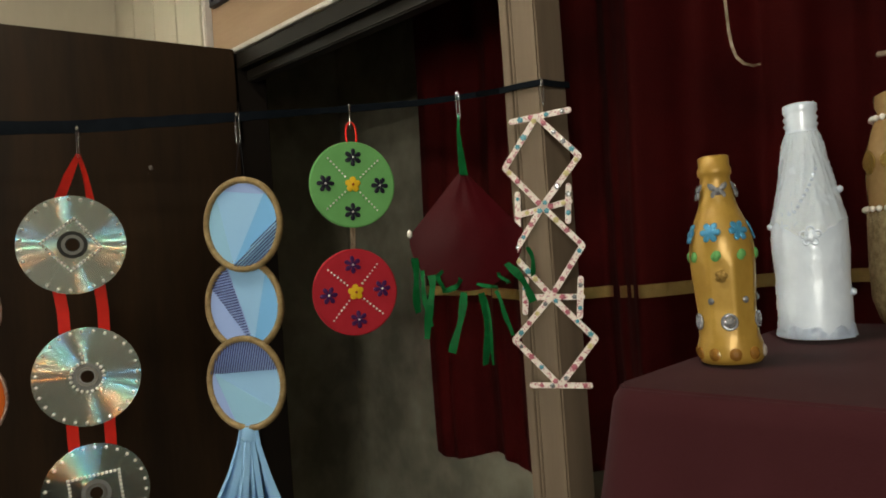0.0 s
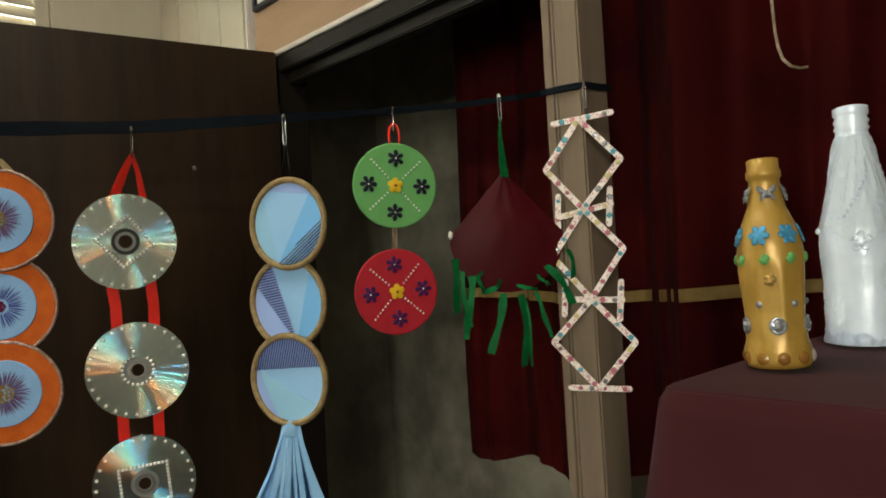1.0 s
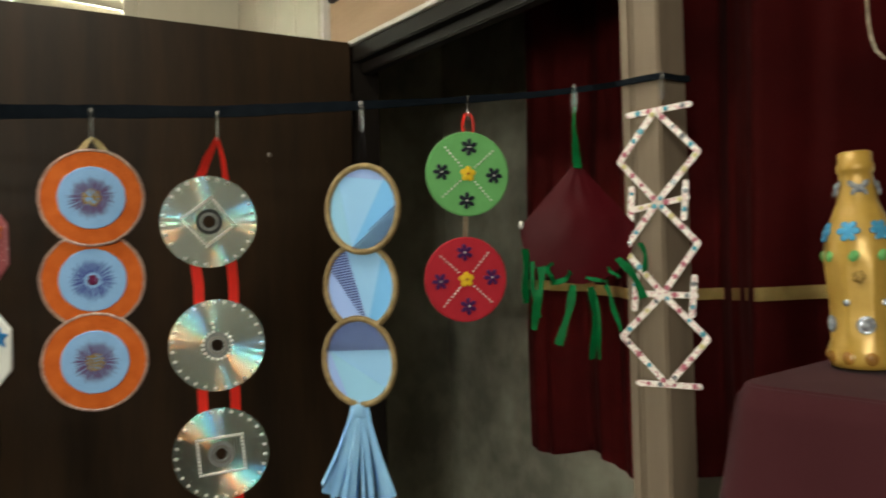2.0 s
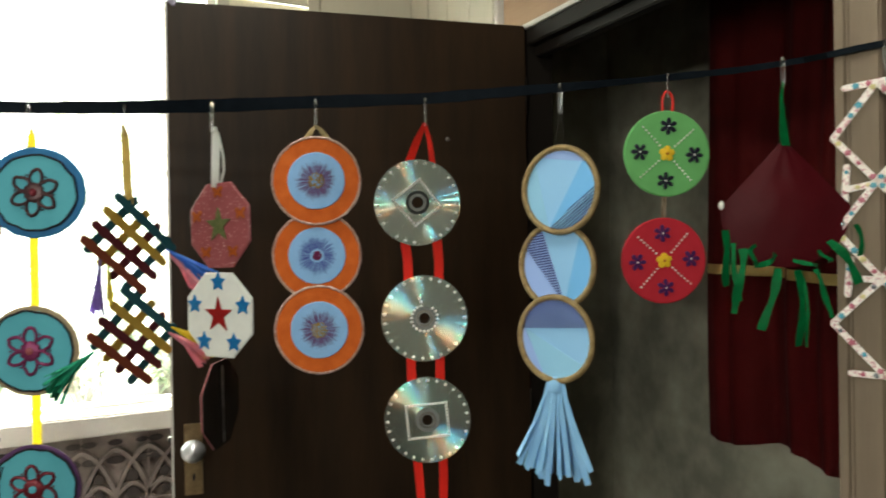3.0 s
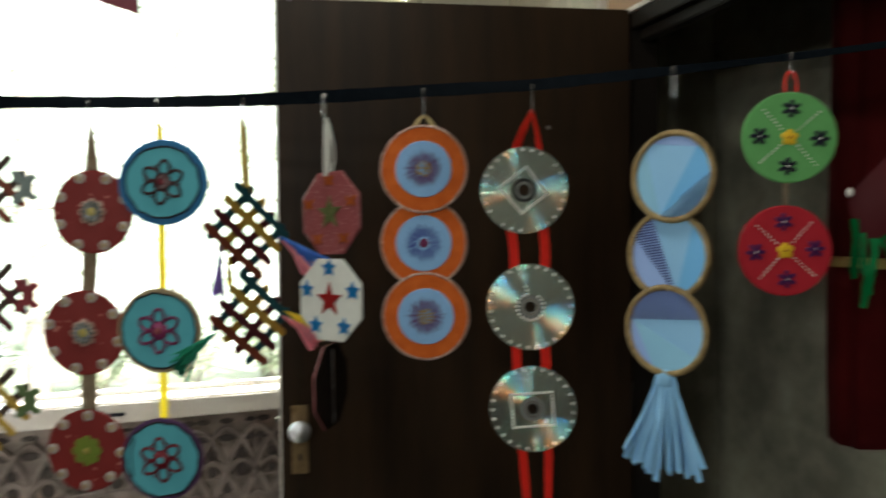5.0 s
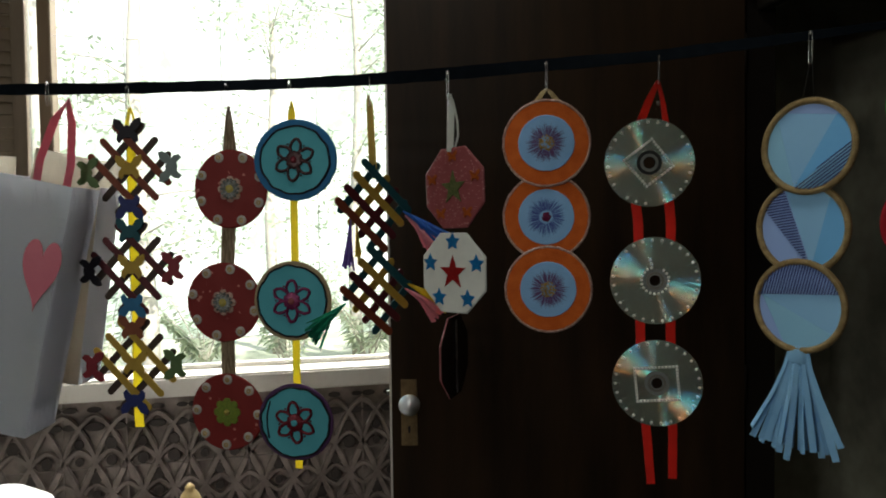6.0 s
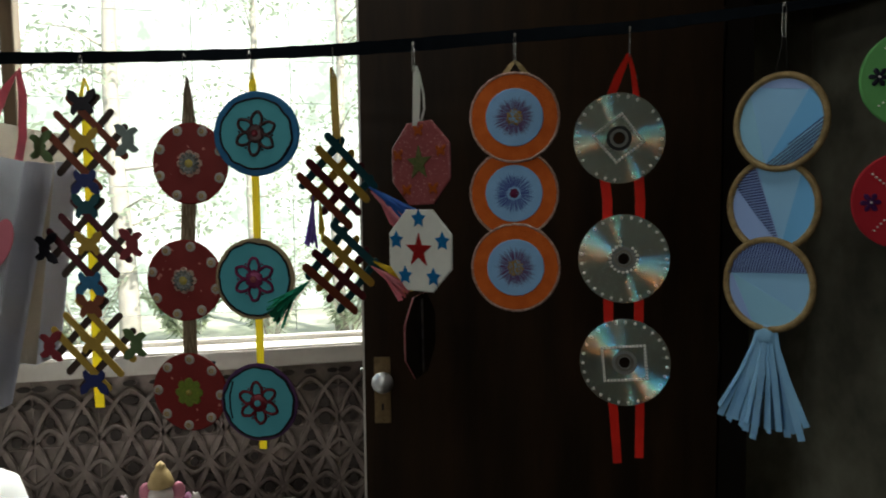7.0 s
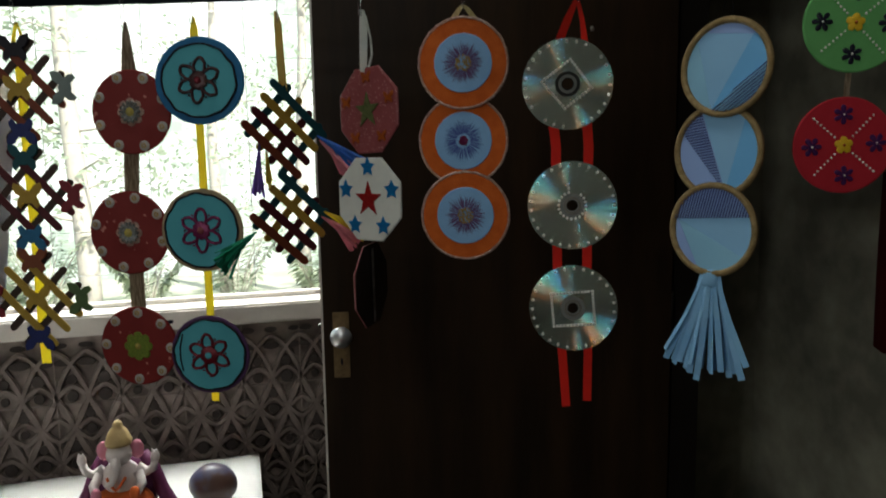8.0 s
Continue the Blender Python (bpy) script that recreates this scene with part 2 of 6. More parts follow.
M_PINKGLIT = mat("dusty_pink_glitter", (0.26, 0.065, 0.07), (0.20, 0.045, 0.05), rough=0.5, scale=60, fine=500, speck=(0.46, 0.25, 0.24), speck_scale=650, speck_part=0.04)
M_BACKSHEET = mat("dark_glossy_sheet", (0.014, 0.010, 0.010), (0.03, 0.018, 0.016), rough=0.25, spec=0.5, scale=30, fine=150)
M_BACKSTRIP = mat("pale_strip", (0.30, 0.29, 0.28), (0.12, 0.11, 0.11), rough=0.25, spec=0.5, scale=60, mix=0.9)
M_GREENGLIT = mat("green_glitter", (0.028, 0.085, 0.018), (0.14, 0.15, 0.06), rough=0.35, metal=0.3, scale=500, mix=1.0, bump=0.5)
M_REDGLIT = mat("red_glitter", (0.40, 0.02, 0.02), (0.25, 0.01, 0.01), rough=0.35, metal=0.3, scale=500, mix=0.9, bump=0.5)
M_BLUEGLIT = mat("blue_glitter", (0.02, 0.24, 0.52), (0.012, 0.13, 0.36), rough=0.35, metal=0.3, scale=500, mix=0.9, bump=0.5)
M_SKYGLIT = mat("sky_blue_glitter", (0.08, 0.36, 0.55), (0.05, 0.25, 0.45), rough=0.35, metal=0.3, scale=500, mix=0.9, bump=0.5)
M_ORANGEGLIT = mat("orange_glitter", (0.44, 0.105, 0.014), (0.28, 0.06, 0.01), rough=0.35, metal=0.2, scale=500, mix=0.9, bump=0.4)
M_WHITEFELT = mat("white_felt", (0.70, 0.70, 0.65), (0.60, 0.60, 0.56), rough=0.85, scale=60, fine=500, mix=0.5, bump=0.3)
M_LIME = mat("green_foam", (0.125, 0.36, 0.115), (0.10, 0.30, 0.09), rough=0.75, scale=40, fine=500, mix=0.5)
M_SCARLET = mat("red_foam", (0.42, 0.014, 0.028), (0.33, 0.010, 0.02), rough=0.75, scale=40, fine=500, mix=0.5)
M_BLACK = mat("black_glitter", (0.007, 0.008, 0.014), (0.018, 0.018, 0.032), rough=0.35, metal=0.2, scale=500, mix=0.8)
M_PURPLE = mat("purple_glitter", (0.045, 0.010, 0.065), (0.07, 0.016, 0.09), rough=0.35, metal=0.2, scale=500, mix=0.8)
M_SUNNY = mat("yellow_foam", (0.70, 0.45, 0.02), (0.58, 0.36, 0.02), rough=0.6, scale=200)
M_GREENRIB = mat("green_satin", (0.003, 0.155, 0.042), (0.002, 0.09, 0.024), rough=0.5, spec=0.10, scale=60, fine=600, through_light=0.2)
M_PURSE = mat("maroon_satin_paper", (0.064, 0.0032, 0.0062), (0.044, 0.0022, 0.0042), spec=0.12, rough=0.5, scale=14, fine=200, mix=0.7, bump=0.2)
M_STICK = mat("printed_white_stick", (0.86, 0.80, 0.74), (0.74, 0.64, 0.58), rough=0.5, scale=80, fine=500, speck=(0.56, 0.30, 0.32), speck_scale=420, speck_part=0.20)
M_STICKPALE = mat("pale_yellow_sticker", (0.66, 0.58, 0.28), rough=0.4, scale=300)
M_STICKBLUE = mat("teal_gem", (0.10, 0.36, 0.46), rough=0.25, scale=300)
M_STICKPINK = mat("rose_gem", (0.50, 0.15, 0.20), rough=0.25, scale=300)
M_GEM = mat("clear_gem", (0.62, 0.64, 0.68), (0.28, 0.30, 0.33), rough=0.12, metal=0.6, scale=420, mix=0.9, clear=0.8, bump=0)
M_S_TEAL = mat("teal_stick", (0.012, 0.082, 0.10), (0.008, 0.055, 0.07), rough=0.55, scale=60, fine=300)
M_S_GOLD = mat("mustard_stick", (0.46, 0.30, 0.05), (0.34, 0.21, 0.03), rough=0.55, scale=60, fine=300)
M_S_MAROON = mat("maroon_stick", (0.09, 0.012, 0.018), (0.06, 0.008, 0.012), rough=0.55, scale=60, fine=300)
M_S_RUST = mat("rust_stick", (0.19, 0.045, 0.02), (0.14, 0.03, 0.014), rough=0.55, scale=60, fine=300)
M_S_BROWN = mat("dark_brown_stick", (0.055, 0.032, 0.022), (0.035, 0.02, 0.014), rough=0.55, scale=60, fine=300)
M_B_NAVY = mat("navy_butterfly", (0.02, 0.03, 0.14), rough=0.5, scale=100)
M_B_GREEN = mat("olive_butterfly", (0.10, 0.16, 0.06), rough=0.5, scale=100)
M_B_GREY = mat("grey_green_butterfly", (0.20, 0.25, 0.24), rough=0.5, scale=100)
M_B_BLACK = mat("black_butterfly", (0.015, 0.012, 0.02), rough=0.5, scale=100)
M_B_RED = mat("red_butterfly", (0.22, 0.02, 0.03), rough=0.5, scale=100)
M_B_BLUE = mat("blue_butterfly", (0.03, 0.16, 0.32), rough=0.5, scale=100)
M_B_BROWN = mat("russet_butterfly", (0.24, 0.07, 0.03), rough=0.5, scale=100)
M_PAPER = mat("pale_blue_paper", (0.30, 0.55, 0.81), (0.25, 0.49, 0.77), rough=0.7, scale=8, fine=200, mix=0.5, bump=0.1, through_light=0.12)
M_PAPER2 = mat("mid_blue_paper", (0.16, 0.42, 0.74), (0.13, 0.37, 0.68), rough=0.7, scale=8, fine=200, mix=0.5, bump=0.1)
M_PAPER3 = mat("lilac_paper", (0.30, 0.42, 0.73), (0.25, 0.37, 0.69), rough=0.7, scale=8, fine=200, mix=0.5, bump=0.1)
M_PAPER4 = mat("sea_paper", (0.27, 0.52, 0.71), (0.23, 0.46, 0.66), rough=0.7, scale=8, fine=200, mix=0.5, bump=0.1)
M_INK = mat("navy_thread", (0.05, 0.07, 0.24), rough=0.7, scale=200)
M_HOOP = mat("golden_cord", (0.40, 0.285, 0.135), (0.22, 0.15, 0.065), rough=0.45, metal=0.25, scale=120, fine=800, mix=0.9, bump=0.7)
M_TASSEL = mat("tassel_paper", (0.30, 0.56, 0.80), (0.22, 0.46, 0.74), rough=0.6, scale=30, fine=300, mix=0.6, through_light=0.25)
M_BAG = mat("white_bag_paper", (0.84, 0.86, 0.90), (0.76, 0.79, 0.85), rough=0.55, scale=6, fine=150, mix=0.5, bump=0.1, through_light=0.55)
M_BAGSIDE = mat("lilac_bag_paper", (0.68, 0.68, 0.76), (0.60, 0.60, 0.68), rough=0.55, scale=6, fine=150, mix=0.5, bump=0.1, through_light=0.45)
M_BAGBACK = mat("beige_bag_paper", (0.74, 0.67, 0.58), (0.64, 0.57, 0.48), rough=0.55, scale=6, fine=150, mix=0.5, through_light=0.7)
M_HEART = mat("pink_heart_paper", (0.70, 0.20, 0.26), (0.62, 0.16, 0.22), rough=0.6, scale=30)
M_PINKRIB = mat("pink_ribbon", (0.72, 0.18, 0.24), (0.6, 0.12, 0.18), rough=0.5, scale=40, through_light=0.4)
M_GOLDPAINT = mat("gold_paint", (0.50, 0.315, 0.070), (0.38, 0.22, 0.042), spec=0.5, rough=0.36, metal=0.2, scale=30, fine=250, mix=0.8, bump=0.12)
M_AMBER = mat("amber_gem", (0.32, 0.15, 0.03), (0.20, 0.09, 0.02), rough=0.2, spec=0.5, scale=120, mix=0.8)
M_TISSUE = mat("white_silvered_tissue", (0.88, 0.95, 1.0), (0.82, 0.91, 1.0), spec=0.9, rough=0.26, metal=0.0, scale=40, fine=120, mix=0.5, bump=0.05)
M_FOIL = mat("silver_foil_paint", (0.74, 0.84, 0.96), (0.60, 0.70, 0.83), spec=0.8, rough=0.30, metal=0.08, scale=45, fine=120, mix=0.6, bump=0.12)
M_TWINE = mat("straw_lace", (0.50, 0.40, 0.24), (0.26, 0.19, 0.10), rough=0.6, metal=0.2, scale=160, fine=600, mix=0.9, bump=0.9)
M_JAR = mat("varnished_tan_glass", (0.40, 0.26, 0.12), (0.26, 0.16, 0.07), rough=0.25, scale=20, mix=0.7, clear=0.5)
M_CLAY = mat("painted_white_clay", (0.66, 0.60, 0.58), (0.52, 0.45, 0.44), rough=0.6, scale=40, fine=200)
M_CLAYORANGE = mat("painted_orange_clay", (0.66, 0.14, 0.03), (0.5, 0.09, 0.02), rough=0.6, scale=40)
M_CLAYPLUM = mat("painted_plum_clay", (0.12, 0.025, 0.08), rough=0.6, scale=40)
M_CLAYPINK = mat("painted_pink_clay", (0.60, 0.22, 0.30), rough=0.6, scale=40)
M_CLAYGOLD = mat("painted_straw_clay", (0.52, 0.38, 0.18), (0.38, 0.27, 0.12), rough=0.5, scale=60, bump=0.5)
M_PEBBLE = mat("painted_pebble", (0.045, 0.085, 0.20), (0.06, 0.03, 0.022), rough=0.42, spec=0.4, scale=9, fine=40, mix=1.0, clear=0.1)
M_TASSEL_PURPLE = mat("purple_floss", (0.36, 0.21, 0.74), rough=0.5, scale=200, through_light=0.6)
M_TASSEL_BLUE = mat("blue_floss", (0.08, 0.27, 0.82), rough=0.5, scale=200, through_light=0.45)
M_TASSEL_PINK = mat("pink_floss", (0.95, 0.42, 0.50), rough=0.5, scale=200, through_light=0.5)
M_TASSEL_GREEN = mat("green_floss", (0.025, 0.36, 0.20), rough=0.5, scale=200, through_light=0.3)
# Bark and leaf colours are lightened to carry the outdoor haze and glare.
M_BARK = mat("haze_paled_bark", (0.44, 0.40, 0.34), (0.32, 0.29, 0.25), rough=0.9, scale=6, fine=40, mix=0.8, bump=0.5)
M_LEAF = mat("haze_paled_leaf", (0.33, 0.39, 0.28), (0.42, 0.46, 0.35), rough=0.6, scale=2, fine=10, mix=0.8, bump=0, through_light=0.7)
M_EARTH = mat("dry_earth", (0.42, 0.40, 0.35), (0.30, 0.32, 0.24), rough=0.95, scale=1.5, fine=20, mix=0.8)
M_BACKDROP = glow_backdrop("glowing_distance")
M_NOTICE = mat("white_notice_paper", (0.78, 0.78, 0.78), rough=0.6, scale=20, mix=0.2)
M_CARD = mat("maroon_card", (0.26, 0.05, 0.07), (0.2, 0.03, 0.05), rough=0.6, scale=20, through_light=0.2)
M_LILAC = mat("lilac_card", (0.42, 0.36, 0.46), (0.3, 0.26, 0.34), rough=0.6, scale=20, through_light=0.2)

# ---------------------------------------------------------------- mesh tools


def part(name, bm, material, parent=None, label="", smooth=False, at=None):
    """Links a bmesh as one mesh object, under parent if one is given."""
    bmesh.ops.recalc_face_normals(bm, faces=bm.faces)
    me = bpy.data.meshes.new(name)
    bm.to_mesh(me)
    bm.free()
    for m in material if isinstance(material, (list, tuple)) else (material,):
        me.materials.append(m)
    if smooth:
        me.shade_smooth()
    ob = new(name, me)
    if at is not None:
        ob.matrix_world = at
    if parent is not None:
        ob.parent = parent
    if label:
        ob["label"] = label
    return ob


def root(name, m, label, category, group="", kind=""):
    ob = new(name)
    ob.empty_display_size = 0.02
    ob.matrix_world = m
    return tagged(ob, label, category, group, kind)


def box(lo, hi, bevel=0.0, bm=None):
    """A box between two corners, its edges broken by bevel."""
    own = bmesh.new()
    bmesh.ops.create_cube(own, size=1.0)
    for v in own.verts:
        v.co = Vector([lo[i] if v.co[i] < 0 else hi[i] for i in range(3)])
    if bevel:
        bmesh.ops.bevel(own, geom=list(own.edges), offset=bevel, segments=2, affect="EDGES", clamp_overlap=True)
    if bm is None:
        return own
    join(bm, own)
    return bm


def join(bm, other, m=None, mat_index=0):
    """Adds other's faces to bm, moved by m."""
    made = {}
    for v in other.verts:
        made[v] = bm.verts.new(m @ v.co if m is not None else v.co)
    for f in other.faces:
        try:
            g = bm.faces.new([made[v] for v in f.verts])
            g.smooth, g.material_index = f.smooth, mat_index
        except ValueError:
            pass
    other.free()
    return bm


def moved(bm, m):
    bmesh.ops.transform(bm, matrix=m, verts=bm.verts)
    return bm


def circle(r, n=48, rx=1.0, rough=0.0, seed=0):
    rnd = random.Random(seed)
    return [(r * rx * math.cos(2 * math.pi * i / n) * (1 + rough * rnd.uniform(-1, 1)),
             r * math.sin(2 * math.pi * i / n) * (1 + rough * rnd.uniform(-1, 1))) for i in range(n)]


def star(r, inner, points=5, turn=90.0):
    out = []
    for i in range(points * 2):
        a, k = radians(turn) + math.pi * i / points, r if i % 2 == 0 else inner
        out.append((k * math.cos(a), k * math.sin(a)))
    return out


def blossom(r, petals=6, depth=0.35, turn=0.0, n=48):
    """The outline of a flower with round petals."""
    out = []
    for i in range(n):
        a = 2 * math.pi * i / n
        k = r * (1 - depth + depth * abs(math.cos(petals * (a - turn) / 2)) ** 0.6)
        out.append((k * math.cos(a), k * math.sin(a)))
    return out


def butterfly(r):
    """The outline of a butterfly with its wings spread."""
    half = [(0.07, 0.42), (0.20, 0.34), (0.52, 0.80), (1.02, 0.95), (1.10, 0.62), (0.92, 0.22), (0.58, 0.0), (0.80, -0.26), (0.86, -0.62), (0.62, -0.84), (0.28, -0.46), (0.08, -0.50)]
    return [(x * r, z * r) for x, z in half[::-1]] + [(-x * r, z * r) for x, z in half]


def stadium(length, width, n=6):
    """The outline of a craft stick, along z."""
    r, h, out = width / 2, length / 2 - width / 2, []
    for i in range(n + 1):
        a = math.pi * i / n
        out.append((r * math.cos(a), h + r * math.sin(a)))
    for i in range(n + 1):
        a = math.pi + math.pi * i / n
        out.append((r * math.cos(a), -h + r * math.sin(a)))
    return out


def plate(outline, thick, edge=0.15, dome=0.0, x=0.0, y=0.0, z=0.0):
    """A flat thing in the x-z plane that faces -y, with a rounded front edge. y is its back face."""
    bm = bmesh.new()
    cx, cz = sum(p[0] for p in outline) / len(outline), sum(p[1] for p in outline) / len(outline)
    size = max(max(abs(p[0] - cx), abs(p[1] - cz)) for p in outline)
    k = 1 - min(0.3, edge * thick / size * 4)
    rings = [(1.0, 0.0), (1.0, -thick * 0.6), (k, -thick)]
    if dome:
        rings += [(k * 0.75, -thick - dome * 0.6), (k * 0.4, -thick - dome)]
    loops = [[bm.verts.new((x + cx + (px - cx) * s, y + d, z + cz + (pz - cz) * s)) for px, pz in outline] for s, d in rings]
    n = len(outline)
    for a, b in zip(loops, loops[1:]):
        for i in range(n):
            bm.faces.new((a[i], a[(i + 1) % n], b[(i + 1) % n], b[i]))
    bm.faces.new(loops[0])
    bm.faces.new(loops[-1])
    return bm


def ring(r_out, r_in, thick, x=0.0, y=0.0, z=0.0, n=48, rx=1.0):
    """A flat ring in the x-z plane, from y to y - thick."""
    bm = bmesh.new()
    loops = []
    for r, d in ((r_out, 0), (r_out, -thick), (r_in, -thick), (r_in, 0)):
        loops.append([bm.verts.new((x + r * rx * math.cos(2 * math.pi * i / n), y + d, z + r * math.sin(2 * math.pi * i / n))) for i in range(n)])
    for j in range(4):
        a, b = loops[j], loops[(j + 1) % 4]
        for i in range(n):
            bm.faces.new((a[i], a[(i + 1) % n], b[(i + 1) % n], b[i]))
    return bm


def tube(points, r, seg=6, closed=False, bm=None, taper=1.0):
    """A round wire or limb along points."""
    bm = bm or bmesh.new()
    pts = [Vector(p) for p in points]
    n, loops, up = len(pts), [], None
    for i, p in enumerate(pts):
        a, b = pts[(i - 1) % n if closed else max(i - 1, 0)], pts[(i + 1) % n if closed else min(i + 1, n - 1)]
        t = (b - a).normalized() if (b - a).length > 1e-9 else Vector((0, 0, 1))
        up = up or (Vector((0, 1, 0)) if abs(t.y) < 0.9 else Vector((1, 0, 0)))
        side = t.cross(up).normalized()
        up = side.cross(t).normalized()
        k = r * (1 + (taper - 1) * i / max(1, n - 1))
        loops.append([bm.verts.new(p + side * k * math.cos(2 * math.pi * j / seg) + up * k * math.sin(2 * math.pi * j / seg)) for j in range(seg)])
    for i in range(n if closed else n - 1):
        a, b = loops[i], loops[(i + 1) % n]
        for j in range(seg):
            f = bm.faces.new((a[j], a[(j + 1) % seg], b[(j + 1) % seg], b[j]))
            f.smooth = True
    if not closed:
        bm.faces.new(loops[0])
        bm.faces.new(loops[-1])
    return bm


def ribbon(points, widths, across=(1, 0, 0), thick=0.0006, bm=None):
    """A strip of cloth or paper along points."""
    bm = bm or bmesh.new()
    pts, w = [Vector(p) for p in points], Vector(across).normalized()
    if not isinstance(widths, (list, tuple)):
        widths = [widths] * len(pts)
    loops = []
    for i, p in enumerate(pts):
        t = (pts[min(i + 1, len(pts) - 1)] - pts[max(i - 1, 0)]).normalized()
        side = (w - t * w.dot(t)).normalized()
        nrm = t.cross(side).normalized()
        loops.append([bm.verts.new(p + side * widths[i] / 2 * a + nrm * thick / 2 * b) for a, b in ((-1, -1), (1, -1), (1, 1), (-1, 1))])
    for a, b in zip(loops, loops[1:]):
        for j in range(4):
            bm.faces.new((a[j], a[(j + 1) % 4], b[(j + 1) % 4], b[j]))
    bm.faces.new(loops[0])
    bm.faces.new(loops[-1])
    return bm


def ball(bm, c, r, squash=(1, 1, 1), detail=1, mat_index=0):
    own = bmesh.new()
    bmesh.ops.create_icosphere(own, subdivisions=detail, radius=r)
    for f in own.faces:
        f.smooth = True
    return join(bm, own, Matrix.Translation(c) @ Matrix.Diagonal((*squash, 1)), mat_index)


def lathe(profile, seg=32, shape=None):
    """A turned body from (radius, height) pairs; shape(angle, height) scales the radius."""
    bm = bmesh.new()
    loops = []
    for r, z in profile:
        loops.append([bm.verts.new((r * (shape(2 * math.pi * j / seg, z) if shape else 1) * math.cos(2 * math.pi * j / seg),
                                    r * (shape(2 * math.pi * j / seg, z) if shape else 1) * math.sin(2 * math.pi * j / seg), z)) for j in range(seg)])
    for a, b in zip(loops, loops[1:]):
        for j in range(seg):
            f = bm.faces.new((a[j], a[(j + 1) % seg], b[(j + 1) % seg], b[j]))
            f.smooth = True
    bm.faces.new(loops[0])
    bm.faces.new(loops[-1])
    return bm


def sheet(rows, cols, f, thick=0.0015):
    """A cloth whose points are f(u, v), u and v from 0 to 1, with thickness along its normals."""
    bm = bmesh.new()
    g = [[bm.verts.new(f(i / cols, j / rows)) for i in range(cols + 1)] for j in range(rows + 1)]
    for j in range(rows):
        for i in range(cols):
            bm.faces.new((g[j][i], g[j][i + 1], g[j + 1][i + 1], g[j + 1][i])).smooth = True
    bmesh.ops.solidify(bm, geom=list(bm.faces), thickness=thick)
    return bm


# ---------------------------------------------------------------- the room
CORNER_Y, FACE_X = 2.2, 1.02          # window wall, doorway wall


def window_wall():
    """The wall with the window: solid below the sill behind the pierced blocks, and above and beside the opening."""
    w = tagged(part("wall_north", box((-2.2, 2.228, 0), (1.1, 2.40, 0.945)), M_BACKING), "plastered wall below and around the window", "wall", kind="structure")
    part("lintel_wall", box((-2.2, 2.20, 2.42), (1.1, 2.40, 2.9)), M_CREAM, w)
    part("pier", box((-2.2, 2.20, 0.945), (-0.80, 2.40, 2.42)), M_ROOM, w)
    part("pier", box((0.70, 2.20, 0.945), (1.1, 2.40, 2.42)), M_CREAM, w)
    return w


wall_north = window_wall()


def doorway_wall():
    """The partition with the doorway: cream boards by the corner and a plywood panel over the lintel."""
    w = tagged(part("wall_east", box((FACE_X, 1.66, 0), (1.10, 2.20, 2.9)), M_CREAM), "partition of cream boards beside the doorway", "wall", kind="structure")
    for k in range(4):
        part("board", box((FACE_X - 0.008, 1.662 + k * 0.134, 0.0), (FACE_X, 1.662 + k * 0.134 + 0.130, 2.9), 0.002), M_CREAM, w)
    p = part("plywood_panel", box((FACE_X + 0.004, 0.702, 2.004), (1.08, 1.626, 2.9), 0.002), M_PLY, w, "plain brown plywood over the doorway")
    part("corner_bead", box((FACE_X - 0.012, 1.632, 2.0), (FACE_X + 0.03, 1.648, 2.9), 0.003), M_TRIM, w, "pale upright bead where boards and plywood meet")
    return w


wall_east = doorway_wall()


def door_frame():
    f = tagged(part("door_frame", box((FACE_X - 0.004, 1.512, 0), (1.10, 1.628, 2.0), 0.003), M_FRAME), "dark painted timber frame round an open doorway", "door frame", kind="structure")
    part("lintel", box((FACE_X - 0.002, 0.70, 1.952), (1.10, 1.512, 1.992), 0.003), M_FRAME, f)
    part("lintel_trim", box((FACE_X - 0.010, 0.70, 1.992), (FACE_X + 0.02, 1.60, 2.004), 0.002), M_TRIM, f, "worn pale strip along the top of the lintel")
    part("inner_bead", box((FACE_X + 0.02, 0.70, 1.925), (FACE_X + 0.05, 1.505, 1.952), 0.003), M_FRAME, f)
    return f


door_frame()


def timber_post():
    """The doorway's free post, with a bead along its edge."""
    p = tagged(part("timber_post", box((1.018, 0.633, 0), (1.090, 0.697, 2.9), 0.003), M_POST), "pale brown bare timber post at the doorway's edge", "post", kind="structure")
    part("bead", box((1.013, 0.683, 0), (1.020, 0.698, 2.9), 0.001), M_POST, p)
    part("bead", box((1.0155, 0.677, 0), (1.020, 0.682, 2.9), 0.001), M_POST, p)
    return p


timber_post()

tagged(part("floor", box((-2.2, -2.6, -0.1), (2.4, 2.4, 0.0)), M_FLOOR), "grey stone floor", "floor", kind="structure")
tagged(part("ceiling", box((-2.2, -2.6, 2.9), (2.4, 2.4, 3.0)), M_ROOM), "plain plaster ceiling", "ceiling", kind="structure")


ADDED_SLOTS = (1.46, 1.74, 2.02, 2.20)


